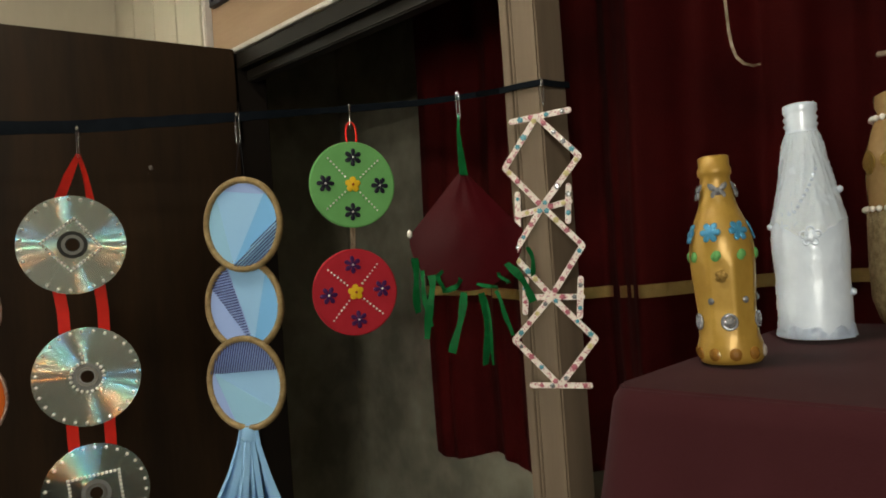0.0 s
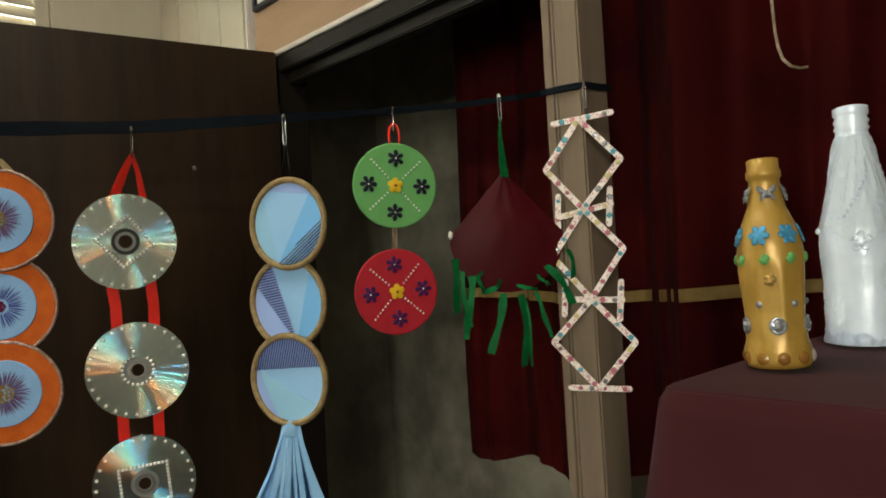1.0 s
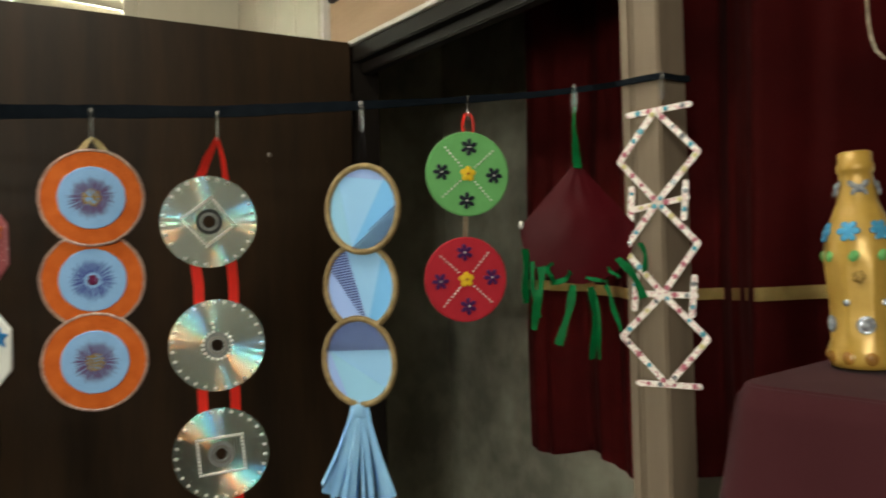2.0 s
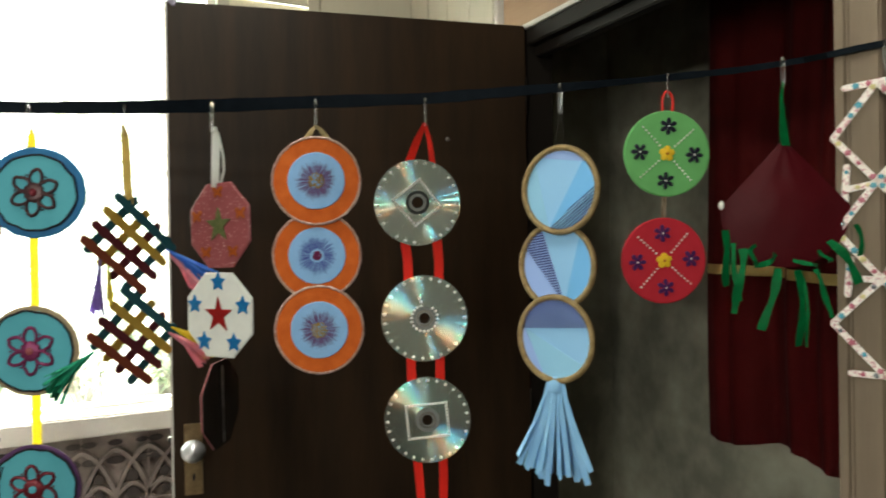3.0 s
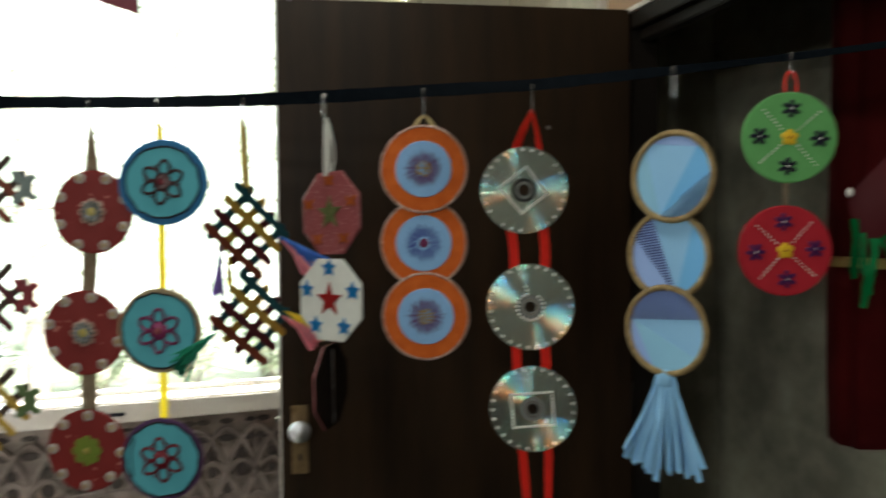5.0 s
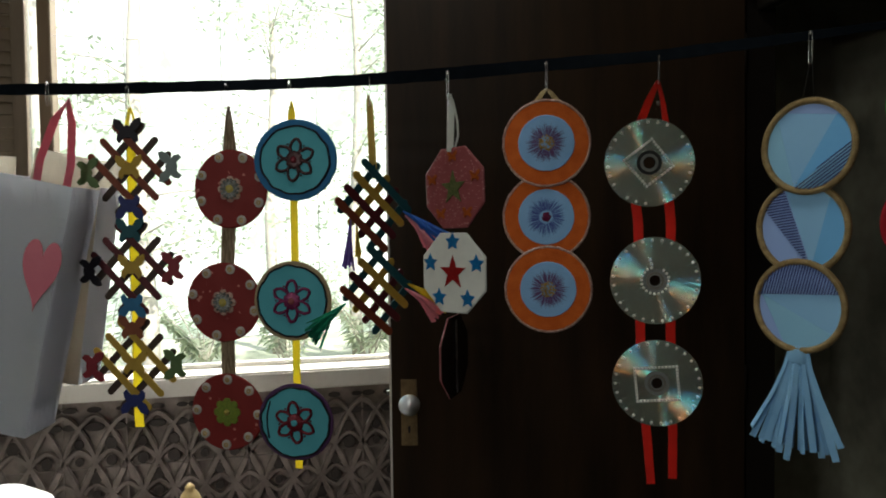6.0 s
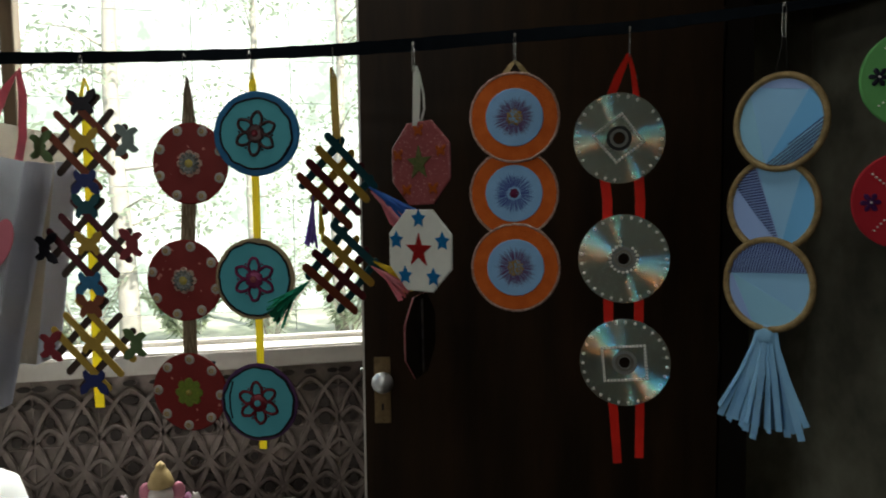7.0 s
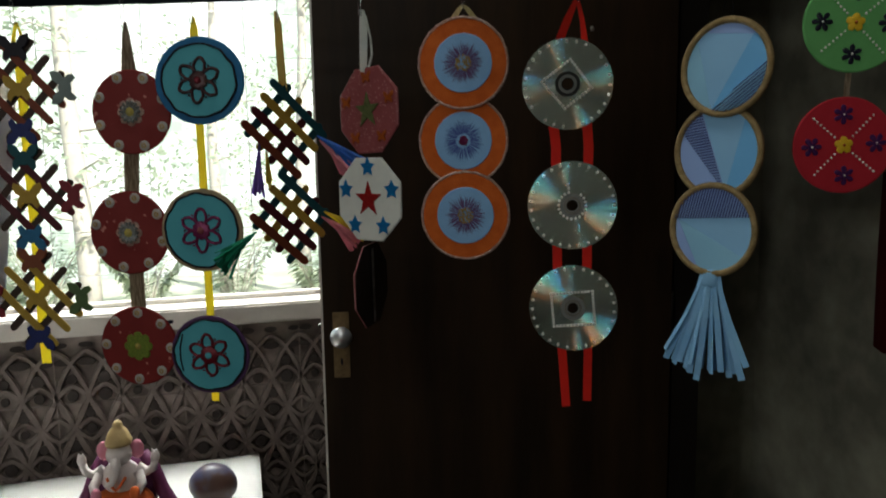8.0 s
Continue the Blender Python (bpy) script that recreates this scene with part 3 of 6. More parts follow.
def slotted_wall():
    """The unseen wall behind the camera, with long narrow slots added to let daylight in."""
    bm = bmesh.new()
    box((-2.2, -2.6, 0), (-2.05, -1.65, 2.9), bm=bm)
    box((-2.2, -0.95, 0), (-2.05, 2.2, 2.9), bm=bm)
    low = 0.0
    for z in ADDED_SLOTS:
        box((-2.2, -1.65, low), (-2.05, -0.95, z - 0.03), bm=bm)
        low = z + 0.03
    box((-2.2, -1.65, low), (-2.05, -0.95, 2.9), bm=bm)
    return tagged(part("wall_west", bm, M_ROOM), "unseen plastered room wall with long narrow slots added", "wall", kind="structure")


slotted_wall()
tagged(part("wall_south", box((-2.05, -2.6, 0), (2.4, -2.45, 2.9)), M_ROOM), "plain plastered room wall", "wall", kind="structure")
tagged(part("wall_passage", box((1.86, -2.45, 0), (2.0, 2.2, 2.9)), M_WALL), "stained grey-green plaster wall beyond the doorway", "wall", kind="structure")
tagged(part("wall_passage_end", box((1.10, 2.2, 0), (2.0, 2.35, 2.9)), M_WALL), "stained plaster at the passage's end", "wall", kind="structure")


def door_leaf():
    """The door stands open on its hinges; its free edge reaches towards the window."""
    a, b = Vector((1.006, 1.497, 0)), Vector((0.185, 1.6695, 0))
    turn = math.degrees(math.atan2((a - b).y, (a - b).x))
    width = (a - b).length
    d = root("door_1", pose(b.x, b.y, 0, 0, 0, turn), "dark brown painted flush door standing open", "door", kind="structure")
    part("leaf", box((0, 0, 0.012), (width, 0.034, 1.996), 0.0025), M_DOOR, d)
    part("edge_strip", box((-0.0016, -0.0009, 0.014), (0.0034, 0.033, 1.994), 0.0004), M_TRIM, d, "pale strip along the free edge")
    part("latch_bolt", box((-0.009, 0.010, 1.030), (-0.0016, 0.022, 1.040), 0.001), M_STEEL, d)
    lp = part("lock_plate", box((0.025, -0.004, 0.913), (0.063, 0.0, 1.070), 0.0012), M_BRASSPLATE, d, "tall worn brass lock plate")
    part("keyhole", plate(stadium(0.016, 0.005), 0.0006, x=0.044, y=-0.0042, z=0.952), M_BLACK, lp)
    for z in (0.921, 1.062):
        part("screw", plate(circle(0.003, 10), 0.0008, x=0.044, y=-0.004, z=z, dome=0.0006), M_BRASSPLATE, lp)
    prof = [(0.015, 0.0), (0.013, 0.010), (0.011, 0.020), (0.0225, 0.026), (0.0250, 0.030), (0.0248, 0.034), (0.0150, 0.045), (0.0050, 0.0535), (0.0012, 0.0545)]
    part("knob", moved(lathe(prof, 24), pose(0.046, -0.003, 1.017, 90, 0, 0)), M_KNOB, d, "cone-shaped dull silver door knob")
    for z in (0.25, 1.0, 1.78):
        part("hinge", moved(lathe([(0.006, 0), (0.006, 0.09)], 10), pose(width + 0.001, 0.008, z)), M_FRAME, d)
    bm = bmesh.new()
    ball(bm, (0.635, 0.0005, 1.709), 0.007, (1, 0.15, 1.2))
    ball(bm, (0.629, 0.0005, 1.696), 0.004, (1, 0.15, 1.4))
    part("paint_scuff", bm, M_SCUFF, d, "small worn scuff in the paint")
    return d


door_leaf()


def window_unit():
    """A wide window: frame, wire grill, deep white sill, and louvred shutters folded to either side."""
    w = tagged(new("window_1"), "wide window with thin wire grill and white sill", "window", kind="structure")
    part("window_frame", box((-0.735, 2.26, 1.03), (-0.70, 2.32, 2.42), 0.003), M_POST, w)
    part("window_frame", box((0.36, 2.26, 1.03), (0.385, 2.32, 2.42), 0.003), M_SILL, w)
    part("window_frame", box((-0.70, 2.265, 1.004), (0.36, 2.30, 1.018), 0.003), M_SILL, w)
    part("window_sill", box((-0.84, 2.165, 0.945), (0.72, 2.32, 1.004), 0.006), M_SILL, w, "deep white painted sill with scuffed edge")
    part("latch", box((-0.235, 2.158, 0.965), (-0.185, 2.166, 0.975), 0.002), M_BLACK, w, "small dark latch on the sill's edge")
    for k in range(11):
        part("grill_wire", tube([(-0.70, 2.285, 1.10 + k * 0.128), (0.36, 2.285, 1.094 + k * 0.128)], 0.0011, 5), M_GRILL, w)
    for x in (-0.51, -0.235, 0.05):
        part("grill_rod", tube([(x, 2.289, 1.03), (x, 2.289, 2.42)], 0.0014, 5), M_GRILL, w)
    return w


window_unit()


def shutter(x0, x1, y, material, label):
    s = root("louvred_shutter", pose(x0, y, 1.02), label, "shutter", "window shutters")
    wide, high = x1 - x0, 1.38
    for a in (0, wide - 0.035):
        part("stile", box((a, -0.012, 0), (a + 0.035, 0.012, high), 0.002), material, s)
    for z in (0, high - 0.05):
        part("rail", box((0.035, -0.012, z), (wide - 0.035, 0.012, z + 0.05), 0.002), material, s)
    n = int((high - 0.1) / 0.034)
    for k in range(n):
        part("slat", moved(box((0.035, -0.020, -0.002), (wide - 0.035, 0.020, 0.002)), pose(0, 0, 0.066 + k * 0.034, 62, 0, 0)), material, s)
    return s


shutter(0.385, 0.70, 2.235, M_CREAM, "cream louvred shutter closed beside the window")
shutter(-0.80 - 0.22, -0.737, 2.18, M_POST, "dull brown louvred shutter folded beside the window")


def pierced_blocks():
    """Clay ventilation blocks under the sill: rows of interlaced arches, each row half a step aside, with the holes'
    shade painted between as dark discs.
    """
    step, drop, rx, rz, depth, half = 0.0857, 0.100, 0.0857, 0.130, 0.010, 0.0080
    wide, high, x0, top, peak = 2 * step, 2 * drop, -1.029, 0.940, 0.893

    def arch_line(a):
        """A point of an arch's closed outline, steep at the sides and blunt at the top."""
        c, q = math.cos(a), math.sin(a)
        return math.copysign(abs(c) ** 1.25, c) * rx, math.copysign(abs(q) ** 1.667, q) * rz

    def block(j, seed):
        rnd = random.Random(seed)
        bm = bmesh.new()
        z0 = top - high * (j + 1)
        for k in range(max(0, 2 * j - 3), 2 * j + 4):
            for i in range(-2, 5):
                cx, cz, lift = (i + 0.5 * (k % 2)) * step, peak - rz - drop * k, 0.0012 * (k % 3) + 0.0006 * (i % 2)
                n = 48
                for g in range(n):
                    ends = []
                    for a in (2 * math.pi * g / n, 2 * math.pi * (g + 1) / n):
                        (x, z), (xa, za), (xb, zb) = arch_line(a), arch_line(a - 0.01), arch_line(a + 0.01)
                        t = Vector((xb - xa, zb - za)).normalized()
                        ends.append([(cx + x - t.y * o, d, cz + z + t.x * o) for o, d in ((-half, depth), (-half * 0.6, lift + 0.001), (half * 0.6, lift + 0.001), (half, depth))])
                    mx, mz = (ends[0][1][0] + ends[1][1][0]) / 2, (ends[0][1][2] + ends[1][1][2]) / 2
                    if not (0 < mx < wide and z0 < mz < top - high * j):
                        continue
                    u = [[bm.verts.new((x, y, z - z0)) for x, y, z in e] for e in ends]
                    for f in range(3):
                        bm.faces.new((u[0][f], u[0][f + 1], u[1][f + 1], u[1][f]))
        e = 0.003
        for lo, hi in (((0, 0.006, 0), (wide, depth, e)), ((0, 0.006, e), (e * 0.6, depth, high)), ((wide - e * 0.6, 0.006, e), (wide, depth, high))):
            box(lo, hi, bm=bm)
        # Flat dark discs paint the shade inside the holes; nothing is cut through.
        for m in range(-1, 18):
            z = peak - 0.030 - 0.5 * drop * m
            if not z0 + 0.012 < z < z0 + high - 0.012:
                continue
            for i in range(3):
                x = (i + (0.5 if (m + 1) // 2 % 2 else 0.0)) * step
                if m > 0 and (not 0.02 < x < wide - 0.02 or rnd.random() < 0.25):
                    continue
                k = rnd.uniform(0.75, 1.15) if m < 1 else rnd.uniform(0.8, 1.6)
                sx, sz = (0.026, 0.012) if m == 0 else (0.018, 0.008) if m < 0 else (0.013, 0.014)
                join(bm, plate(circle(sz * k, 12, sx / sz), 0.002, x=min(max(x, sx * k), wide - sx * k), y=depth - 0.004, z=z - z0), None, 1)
        return bm

    for j in range(4):
        shapes = []
        for i in range(11):
            if len(shapes) < 3:
                o = part("vent_block", block(j, 10 * j + len(shapes)), [M_JALI, M_HOLESHADE], wall_north, "brown pierced clay ventilation block")
                shapes.append(o.data)
            else:
                o = new("vent_block", shapes[(i * 2 + j) % 3])
                o.parent = wall_north
            o.location = (x0 + i * wide, 2.208, top - high * (j + 1))


def assumed_tube_light():
    """An unseen tube on the ceiling, added for the light that falls from above."""
    t = root("assumed_tube_light", pose(0.0, 0.80, 2.9, 0, 0, 90), "assumed white fluorescent tube on a ceiling batten, out of view", "ceiling light")
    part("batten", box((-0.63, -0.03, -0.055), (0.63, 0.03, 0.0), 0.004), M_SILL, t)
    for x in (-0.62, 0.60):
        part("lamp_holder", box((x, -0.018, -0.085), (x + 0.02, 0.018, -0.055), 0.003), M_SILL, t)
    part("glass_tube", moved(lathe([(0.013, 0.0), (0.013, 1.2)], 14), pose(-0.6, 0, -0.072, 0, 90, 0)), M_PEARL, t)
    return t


assumed_tube_light()


def notice():
    """A framed notice on the plywood over the doorway."""
    n = root("framed_notice", pose(FACE_X, 1.48, 2.128), "framed white notice hung on the plywood panel", "picture frame")
    part("sheet_of_paper", box((-0.004, 0.012, 0.012), (0.0, 0.112, 0.20)), M_NOTICE, n)
    bm = bmesh.new()
    for lo, hi in (((-0.012, 0, 0), (0.003, 0.125, 0.012)), ((-0.012, 0, 0.20), (0.003, 0.125, 0.212)), ((-0.012, 0, 0.012), (0.003, 0.012, 0.2)), ((-0.012, 0.113, 0.012), (0.003, 0.125, 0.2))):
        box(lo, hi, 0.001, bm=bm)
    part("frame", bm, M_BLACK, n, "thin black frame")
    return n


notice()


# ---------------------------------------------------------------- curtain, table and bottles
def curtain():
    """A long maroon curtain behind the post, hanging in folds, with a gold braid sewn across it."""
    c = root("curtain", pose(1.33, 1.238, 1.005), "dark maroon cloth curtain with gold braid across", "curtain")

    def fold(y, z):
        return 0.022 * math.sin(y * 23 + 0.8 * math.sin(y * 9 + 1)) - 0.085 * math.sin(12 * (y + 0.79)) * min(1.0, max(0.0, -y - 0.42) / 0.15) + 0.010 * math.sin(y * 61 + z * 1.2) + 0.003 * math.sin(y * 140 + z * 2) + 0.006 * math.sin(z * 3 + y * 9)

    def at(u, v):
        y, z = -u * 1.9, v * 1.8
        return Vector((fold(y, z), y + 0.012 * (1 - v) * math.sin(z * 4), z + 0.010 * math.sin(y * 23) * (1 - v)))

    part("cloth", sheet(40, 260, at), M_CURTAIN, c)

    def band(u, v):
        y = -u * 1.9
        z = 0.374 + 0.022 * v - 0.017 * math.exp(-((y + 0.42) / 0.22) ** 2)
        return Vector((fold(y, z) - 0.009, y, z))

    part("braid", sheet(1, 260, band), M_GOLDBAND, c, "narrow gold braid")
    part("curtain_rod", tube([(0, 0.05, 1.80), (0, -1.92, 1.80)], 0.009, 10), M_STEEL, c)
    for y in (0.03, -0.93, -1.90):
        part("rod_bracket", tube([(0.004, y, 1.790), (-0.012, y, 1.80), (0.0, y, 1.815), (0.0, y, 1.896)], 0.005, 8), M_STEEL, c)
    return c


curtain()


def display_table():
    """A tall box table under a maroon cloth that falls in soft folds at the corner."""
    t = root("display_table", pose(0.662, 0.010, 0.003), "tall display table draped in a maroon cloth", "table")
    for x in (0.03, 0.40):
        for y in (-0.70, 0.27):
            part("leg", box((x, y, -0.003), (x + 0.04, y + 0.04, 1.30), 0.003), M_POST, t)
    part("tabletop", box((0.0, -0.75, 1.30), (0.46, 0.31, 1.336), 0.004), M_POST, t)
    return t


display_table()


def table_cloth():
    c = root("tablecloth", pose(0.658, 0.014, 1.343), "plain maroon tablecloth falling over the table's corner", "tablecloth")

    bm = bmesh.new()
    # outline of the top, from far back, round the near corner, to the front's end
    rim = []
    r = 0.022
    for k in range(16):
        rim.append((0.46 - k * (0.46 - r) / 15, 0.312))
    for k in range(1, 9):
        a = radians(90 + 90 * k / 8)
        rim.append((r + r * math.cos(a), 0.312 - r + r * math.sin(a)))
    for k in range(1, 50):
        rim.append((0.0, 0.312 - r - k * (1.0) / 49))
    loops = []
    n = len(rim)

    def normal(i):
        a, b = rim[max(i - 1, 0)], rim[min(i + 1, n - 1)]
        t = Vector((b[0] - a[0], b[1] - a[1], 0)).normalized()
        return Vector((t.y, -t.x, 0))

    runs = [0.0]
    for i in range(1, n):
        runs.append(runs[-1] + math.dist(rim[i], rim[i - 1]))
    for drop in (0.0, 0.003, 0.009, 0.018, 0.04, 0.08, 0.14, 0.22, 0.32, 0.45, 0.6, 0.8, 1.0, 1.2):
        row = []
        for i in range(n):
            o = normal(i)
            swell = min(1.0, drop / 0.3)
            corner = math.exp(-((runs[i] - 0.46) / 0.05) ** 2)
            out = 0.006 * min(1, drop / 0.01) + swell * (0.004 + 0.010 * math.sin(runs[i] * 38) + 0.006 * math.sin(runs[i] * 83 + drop * 3) + 0.06 * corner + 0.012 * swell)
            row.append(bm.verts.new((rim[i][0] + o.x * out, rim[i][1] + o.y * out, -drop + (0.003 if drop == 0 else 0))))
        loops.append(row)
    for a, b in zip(loops, loops[1:]):
        for i in range(n - 1):
            bm.faces.new((a[i], a[i + 1], b[i + 1], b[i])).smooth = True
    inner = [bm.verts.new((0.46, -0.71, 0.004))]
    bm.faces.new(loops[0] + inner)
    bmesh.ops.triangulate(bm, faces=[f for f in bm.faces if len(f.verts) > 4])
    bmesh.ops.solidify(bm, geom=list(bm.faces), thickness=0.002)
    part("cloth", bm, M_CLOTH, c)
    return c


table_cloth()
TOP = 1.350


def on_bottle(parent, name, bm, material, r, angle, z, lean=0.0):
    """Sets a flat ornament on a bottle's side; angle 0 faces -y, positive turns to +x."""
    return part(name, moved(bm, pose(0, 0, z, 0, 0, angle) @ pose(0, -r, 0, lean, 0, 0)), material, parent)


def gold_bottle():
    g = root("gold_bottle", Matrix.Translation((0.7855, 0.2768, TOP)) @ Matrix.Rotation(radians(-1.1), 4, (0.7, 0.7, 0)) @ pose(0, 0, 0, 0, 0, -68) @ Matrix.Diagonal((0.99, 0.99, 1.064, 1)), "gold-painted glass bottle with blue flowers and gems", "bottle", "decorated bottles")
    prof = [(0.0, 0.0), (0.026, 0.0), (0.0285, 0.004), (0.0285, 0.016), (0.0265, 0.022), (0.0255, 0.045), (0.0275, 0.070), (0.0290, 0.092),
            (0.0275, 0.106), (0.0225, 0.122), (0.0165, 0.136), (0.0140, 0.150), (0.0132, 0.160), (0.0150, 0.162), (0.0150, 0.167), (0.0136, 0.169), (0.0138, 0.177), (0.0110, 0.1785), (0.0110, 0.170)]

    def facets(a, z):
        """Eight flat panels between the foot and the shoulder."""
        if 0.021 < z < 0.093:
            k = ((a / (2 * math.pi) * 8 + 0.62) % 1 - 0.5) * math.pi / 4
            flat = math.cos(math.pi / 8) / math.cos(k) * 1.045
            return 1 + (flat - 1) * min(1.0, (z - 0.021) / 0.006, (0.093 - z) / 0.01)
        return 1

    fine = []
    for (r0, z0), (r1, z1) in zip(prof, prof[1:]):
        n = max(1, int(abs(z1 - z0) / 0.004))
        fine += [(r0 + (r1 - r0) * i / n, z0 + (z1 - z0) * i / n) for i in range(n)]
    prof = fine + [prof[-1]]
    part("glass_body", lathe(prof, 64, facets), M_GOLDPAINT, g)
    for a in (-18, 36, 92, -74):
        on_bottle(g, "blue_flower", plate(blossom(0.0094, 6, 0.5), 0.0014, dome=0.0004), M_SKYGLIT, 0.0258, a, 0.112, -20)
    for a in (3, 74, -68):
        gem = on_bottle(g, "gem", tube([(0.0062 * math.cos(math.pi * k / 12), 0.0, 0.0062 * math.sin(math.pi * k / 12)) for k in range(24)], 0.0015, 6, closed=True), M_GEM, 0.0264, a, 0.036)
        on_bottle(gem, "gem_heart", plate(blossom(0.0050, 8, 0.15), 0.0014, dome=0.0016), M_GEM, 0.0264, a, 0.036)
    for a in (-28, 38, 100):
        on_bottle(g, "small_gem", plate(circle(0.0030, 14), 0.0018, dome=0.001), M_GEM, 0.0264, a, 0.054)
    for a in (-56, -10, 34, 80, -96):
        on_bottle(g, "green_heart", plate(blossom(0.0048, 2, 0.3, 0.9), 0.0016, dome=0.001), M_LIME, 0.0286, a, 0.092)
    on_bottle(g, "gold_flower", plate(blossom(0.0058, 5, 0.4), 0.0015, dome=0.001), M_GOLDGLIT, 0.0278, -4, 0.075)
    for a in (6, 82, -76):
        on_bottle(g, "silver_butterfly", plate(butterfly(0.0078), 0.0010, dome=0.0016), M_GEM, 0.0158, a, 0.147, -14)
    for k in range(10):
        on_bottle(g, "amber_gem", plate(circle(0.0054, 16), 0.0015, dome=0.0012), M_BUTTON if k == 2 else M_AMBER, 0.0284, k * 36 + 8, 0.009)
    return g


gold_bottle()


def silver_bottle():
    s = root("silver_bottle", pose(0.964, 0.2550, TOP, 0, 0, -72) @ Matrix.Diagonal((0.965, 0.965, 1.060, 1)), "silver-painted bottle wrapped in creased tissue with ornaments", "bottle", "decorated bottles")
    prof = [(0.0, 0.0), (0.034, 0.0), (0.0375, 0.004), (0.038, 0.03), (0.0375, 0.06), (0.0395, 0.09), (0.0385, 0.115), (0.0335, 0.135), (0.0280, 0.157),
            (0.0215, 0.184), (0.0178, 0.203), (0.0165, 0.210), (0.0158, 0.214), (0.0180, 0.217), (0.0158, 0.220), (0.0180, 0.224), (0.0155, 0.228), (0.0176, 0.231), (0.0176, 0.238), (0.0135, 0.2395), (0.0130, 0.23)]
    fine = []
    for (r0, z0), (r1, z1) in zip(prof, prof[1:]):
        n = max(1, int(abs(z1 - z0) / 0.0022))
        fine += [(r0 + (r1 - r0) * i / n, z0 + (z1 - z0) * i / n) for i in range(n)]
    fine.append(prof[-1])

    def dent(a, z):
        q = Vector((math.cos(a) * 1.6, math.sin(a) * 1.6, z * 22))
        crease = (1 - abs(noise.noise(q * 2.6 + Vector((3, 1, 5))))) ** 14 * max(0.0, noise.noise(q * 0.9) + 0.25)
        return 1 + (0.012 * noise.noise(q) + 0.004 * noise.noise(q * 5) + 0.05 * crease if z < 0.2 else 0)

    part("glass_body", lathe(fine, 120, dent), M_FOIL, s)

    def radius(z):
        for (r0, z0), (r1, z1) in zip(prof, prof[1:]):
            if z0 <= z <= z1:
                return r0 + (r1 - r0) * (z - z0) / (z1 - z0)
        return prof[-1][0]

    def wrap(u, v):
        """Tissue from the neck to a torn, pointed edge round the belly."""
        a = 2 * math.pi * u
        facing_room = abs((u - 0.75 + 0.5) % 1 - 0.5) * 2
        low = 0.100 + 0.018 * min(1, facing_room * 3.2) + 0.004 * noise.noise((math.cos(a) * 4, math.sin(a) * 4, 0.3))
        z = 0.209 + (low - 0.209) * v
        q = Vector((math.cos(a) * 1.9, math.sin(a) * 1.9, z * 17 + 1.3 * math.sin(a * 2 + 1)))
        ridge = (1 - abs(noise.noise(q))) ** 10 + 0.8 * (1 - abs(noise.noise(q * 2.3 + Vector((7, 3, 1))))) ** 12
        r = radius(z) * (1.02 + 0.12 * ridge * (0.2 + 0.8 * (1 - v) ** 1.5) * min(1.0, 0.3 + v * 6) + 0.003 * noise.noise(q * 4))
        return Vector((r * math.cos(a), r * math.sin(a), z))

    part("tissue_wrap", sheet(56, 128, wrap, 0.0006), M_TISSUE, s, "white creased tissue with a pointed lower edge")
    def foot(u, v):
        """Crumpled foil gathered round the foot."""
        a = 2 * math.pi * u
        z = 0.001 + (0.011 + 0.007 * noise.noise((math.cos(a) * 2.5, math.sin(a) * 2.5, 4.0))) * v
        q = Vector((math.cos(a) * 3, math.sin(a) * 3, z * 60))
        r = 0.0385 + 0.0022 * (1 - abs(noise.noise(q))) ** 4 + 0.0012 * noise.noise(q * 3) - 0.0012 * v
        return Vector((r * math.cos(a), r * math.sin(a), z + 0.0025 * noise.noise(q * 1.4) * v))

    part("foot_band", sheet(8, 110, foot, 0.0006), M_FOIL, s, "crumpled foil gathered round the foot")
    brooch = on_bottle(s, "flower_brooch", plate(blossom(0.0065, 5, 0.3), 0.002, dome=0.001), M_FOIL, 0.0405, 0, 0.103)
    for k in range(5):
        a = radians(90 + 72 * k)
        on_bottle(brooch, "petal", tube([(0.0074 * math.cos(a) + 0.0036 * math.cos(math.pi * i / 8), 0.0, 0.0064 * math.sin(a) + 0.0032 * math.sin(math.pi * i / 8)) for i in range(16)], 0.0011, 5, closed=True), M_FOIL, 0.0408, 0, 0.103)
    for k in range(9):
        bm = bmesh.new()
        ball(bm, (0, 0, 0), 0.0022)
        on_bottle(s, "bead", bm, M_FOIL, 0.0364 - 0.00125 * k, -22 + 5.5 * k, 0.128 + 0.0052 * k)
    for a, z in ((-85, 0.115), (75, 0.148), (80, 0.045)):
        bm = bmesh.new()
        ball(bm, (0, 0, 0), 0.004, (1.6, 1, 1))
        on_bottle(s, "stud", bm, M_FOIL, 0.039 if z < 0.12 else 0.034, a, z)
    return s


silver_bottle()


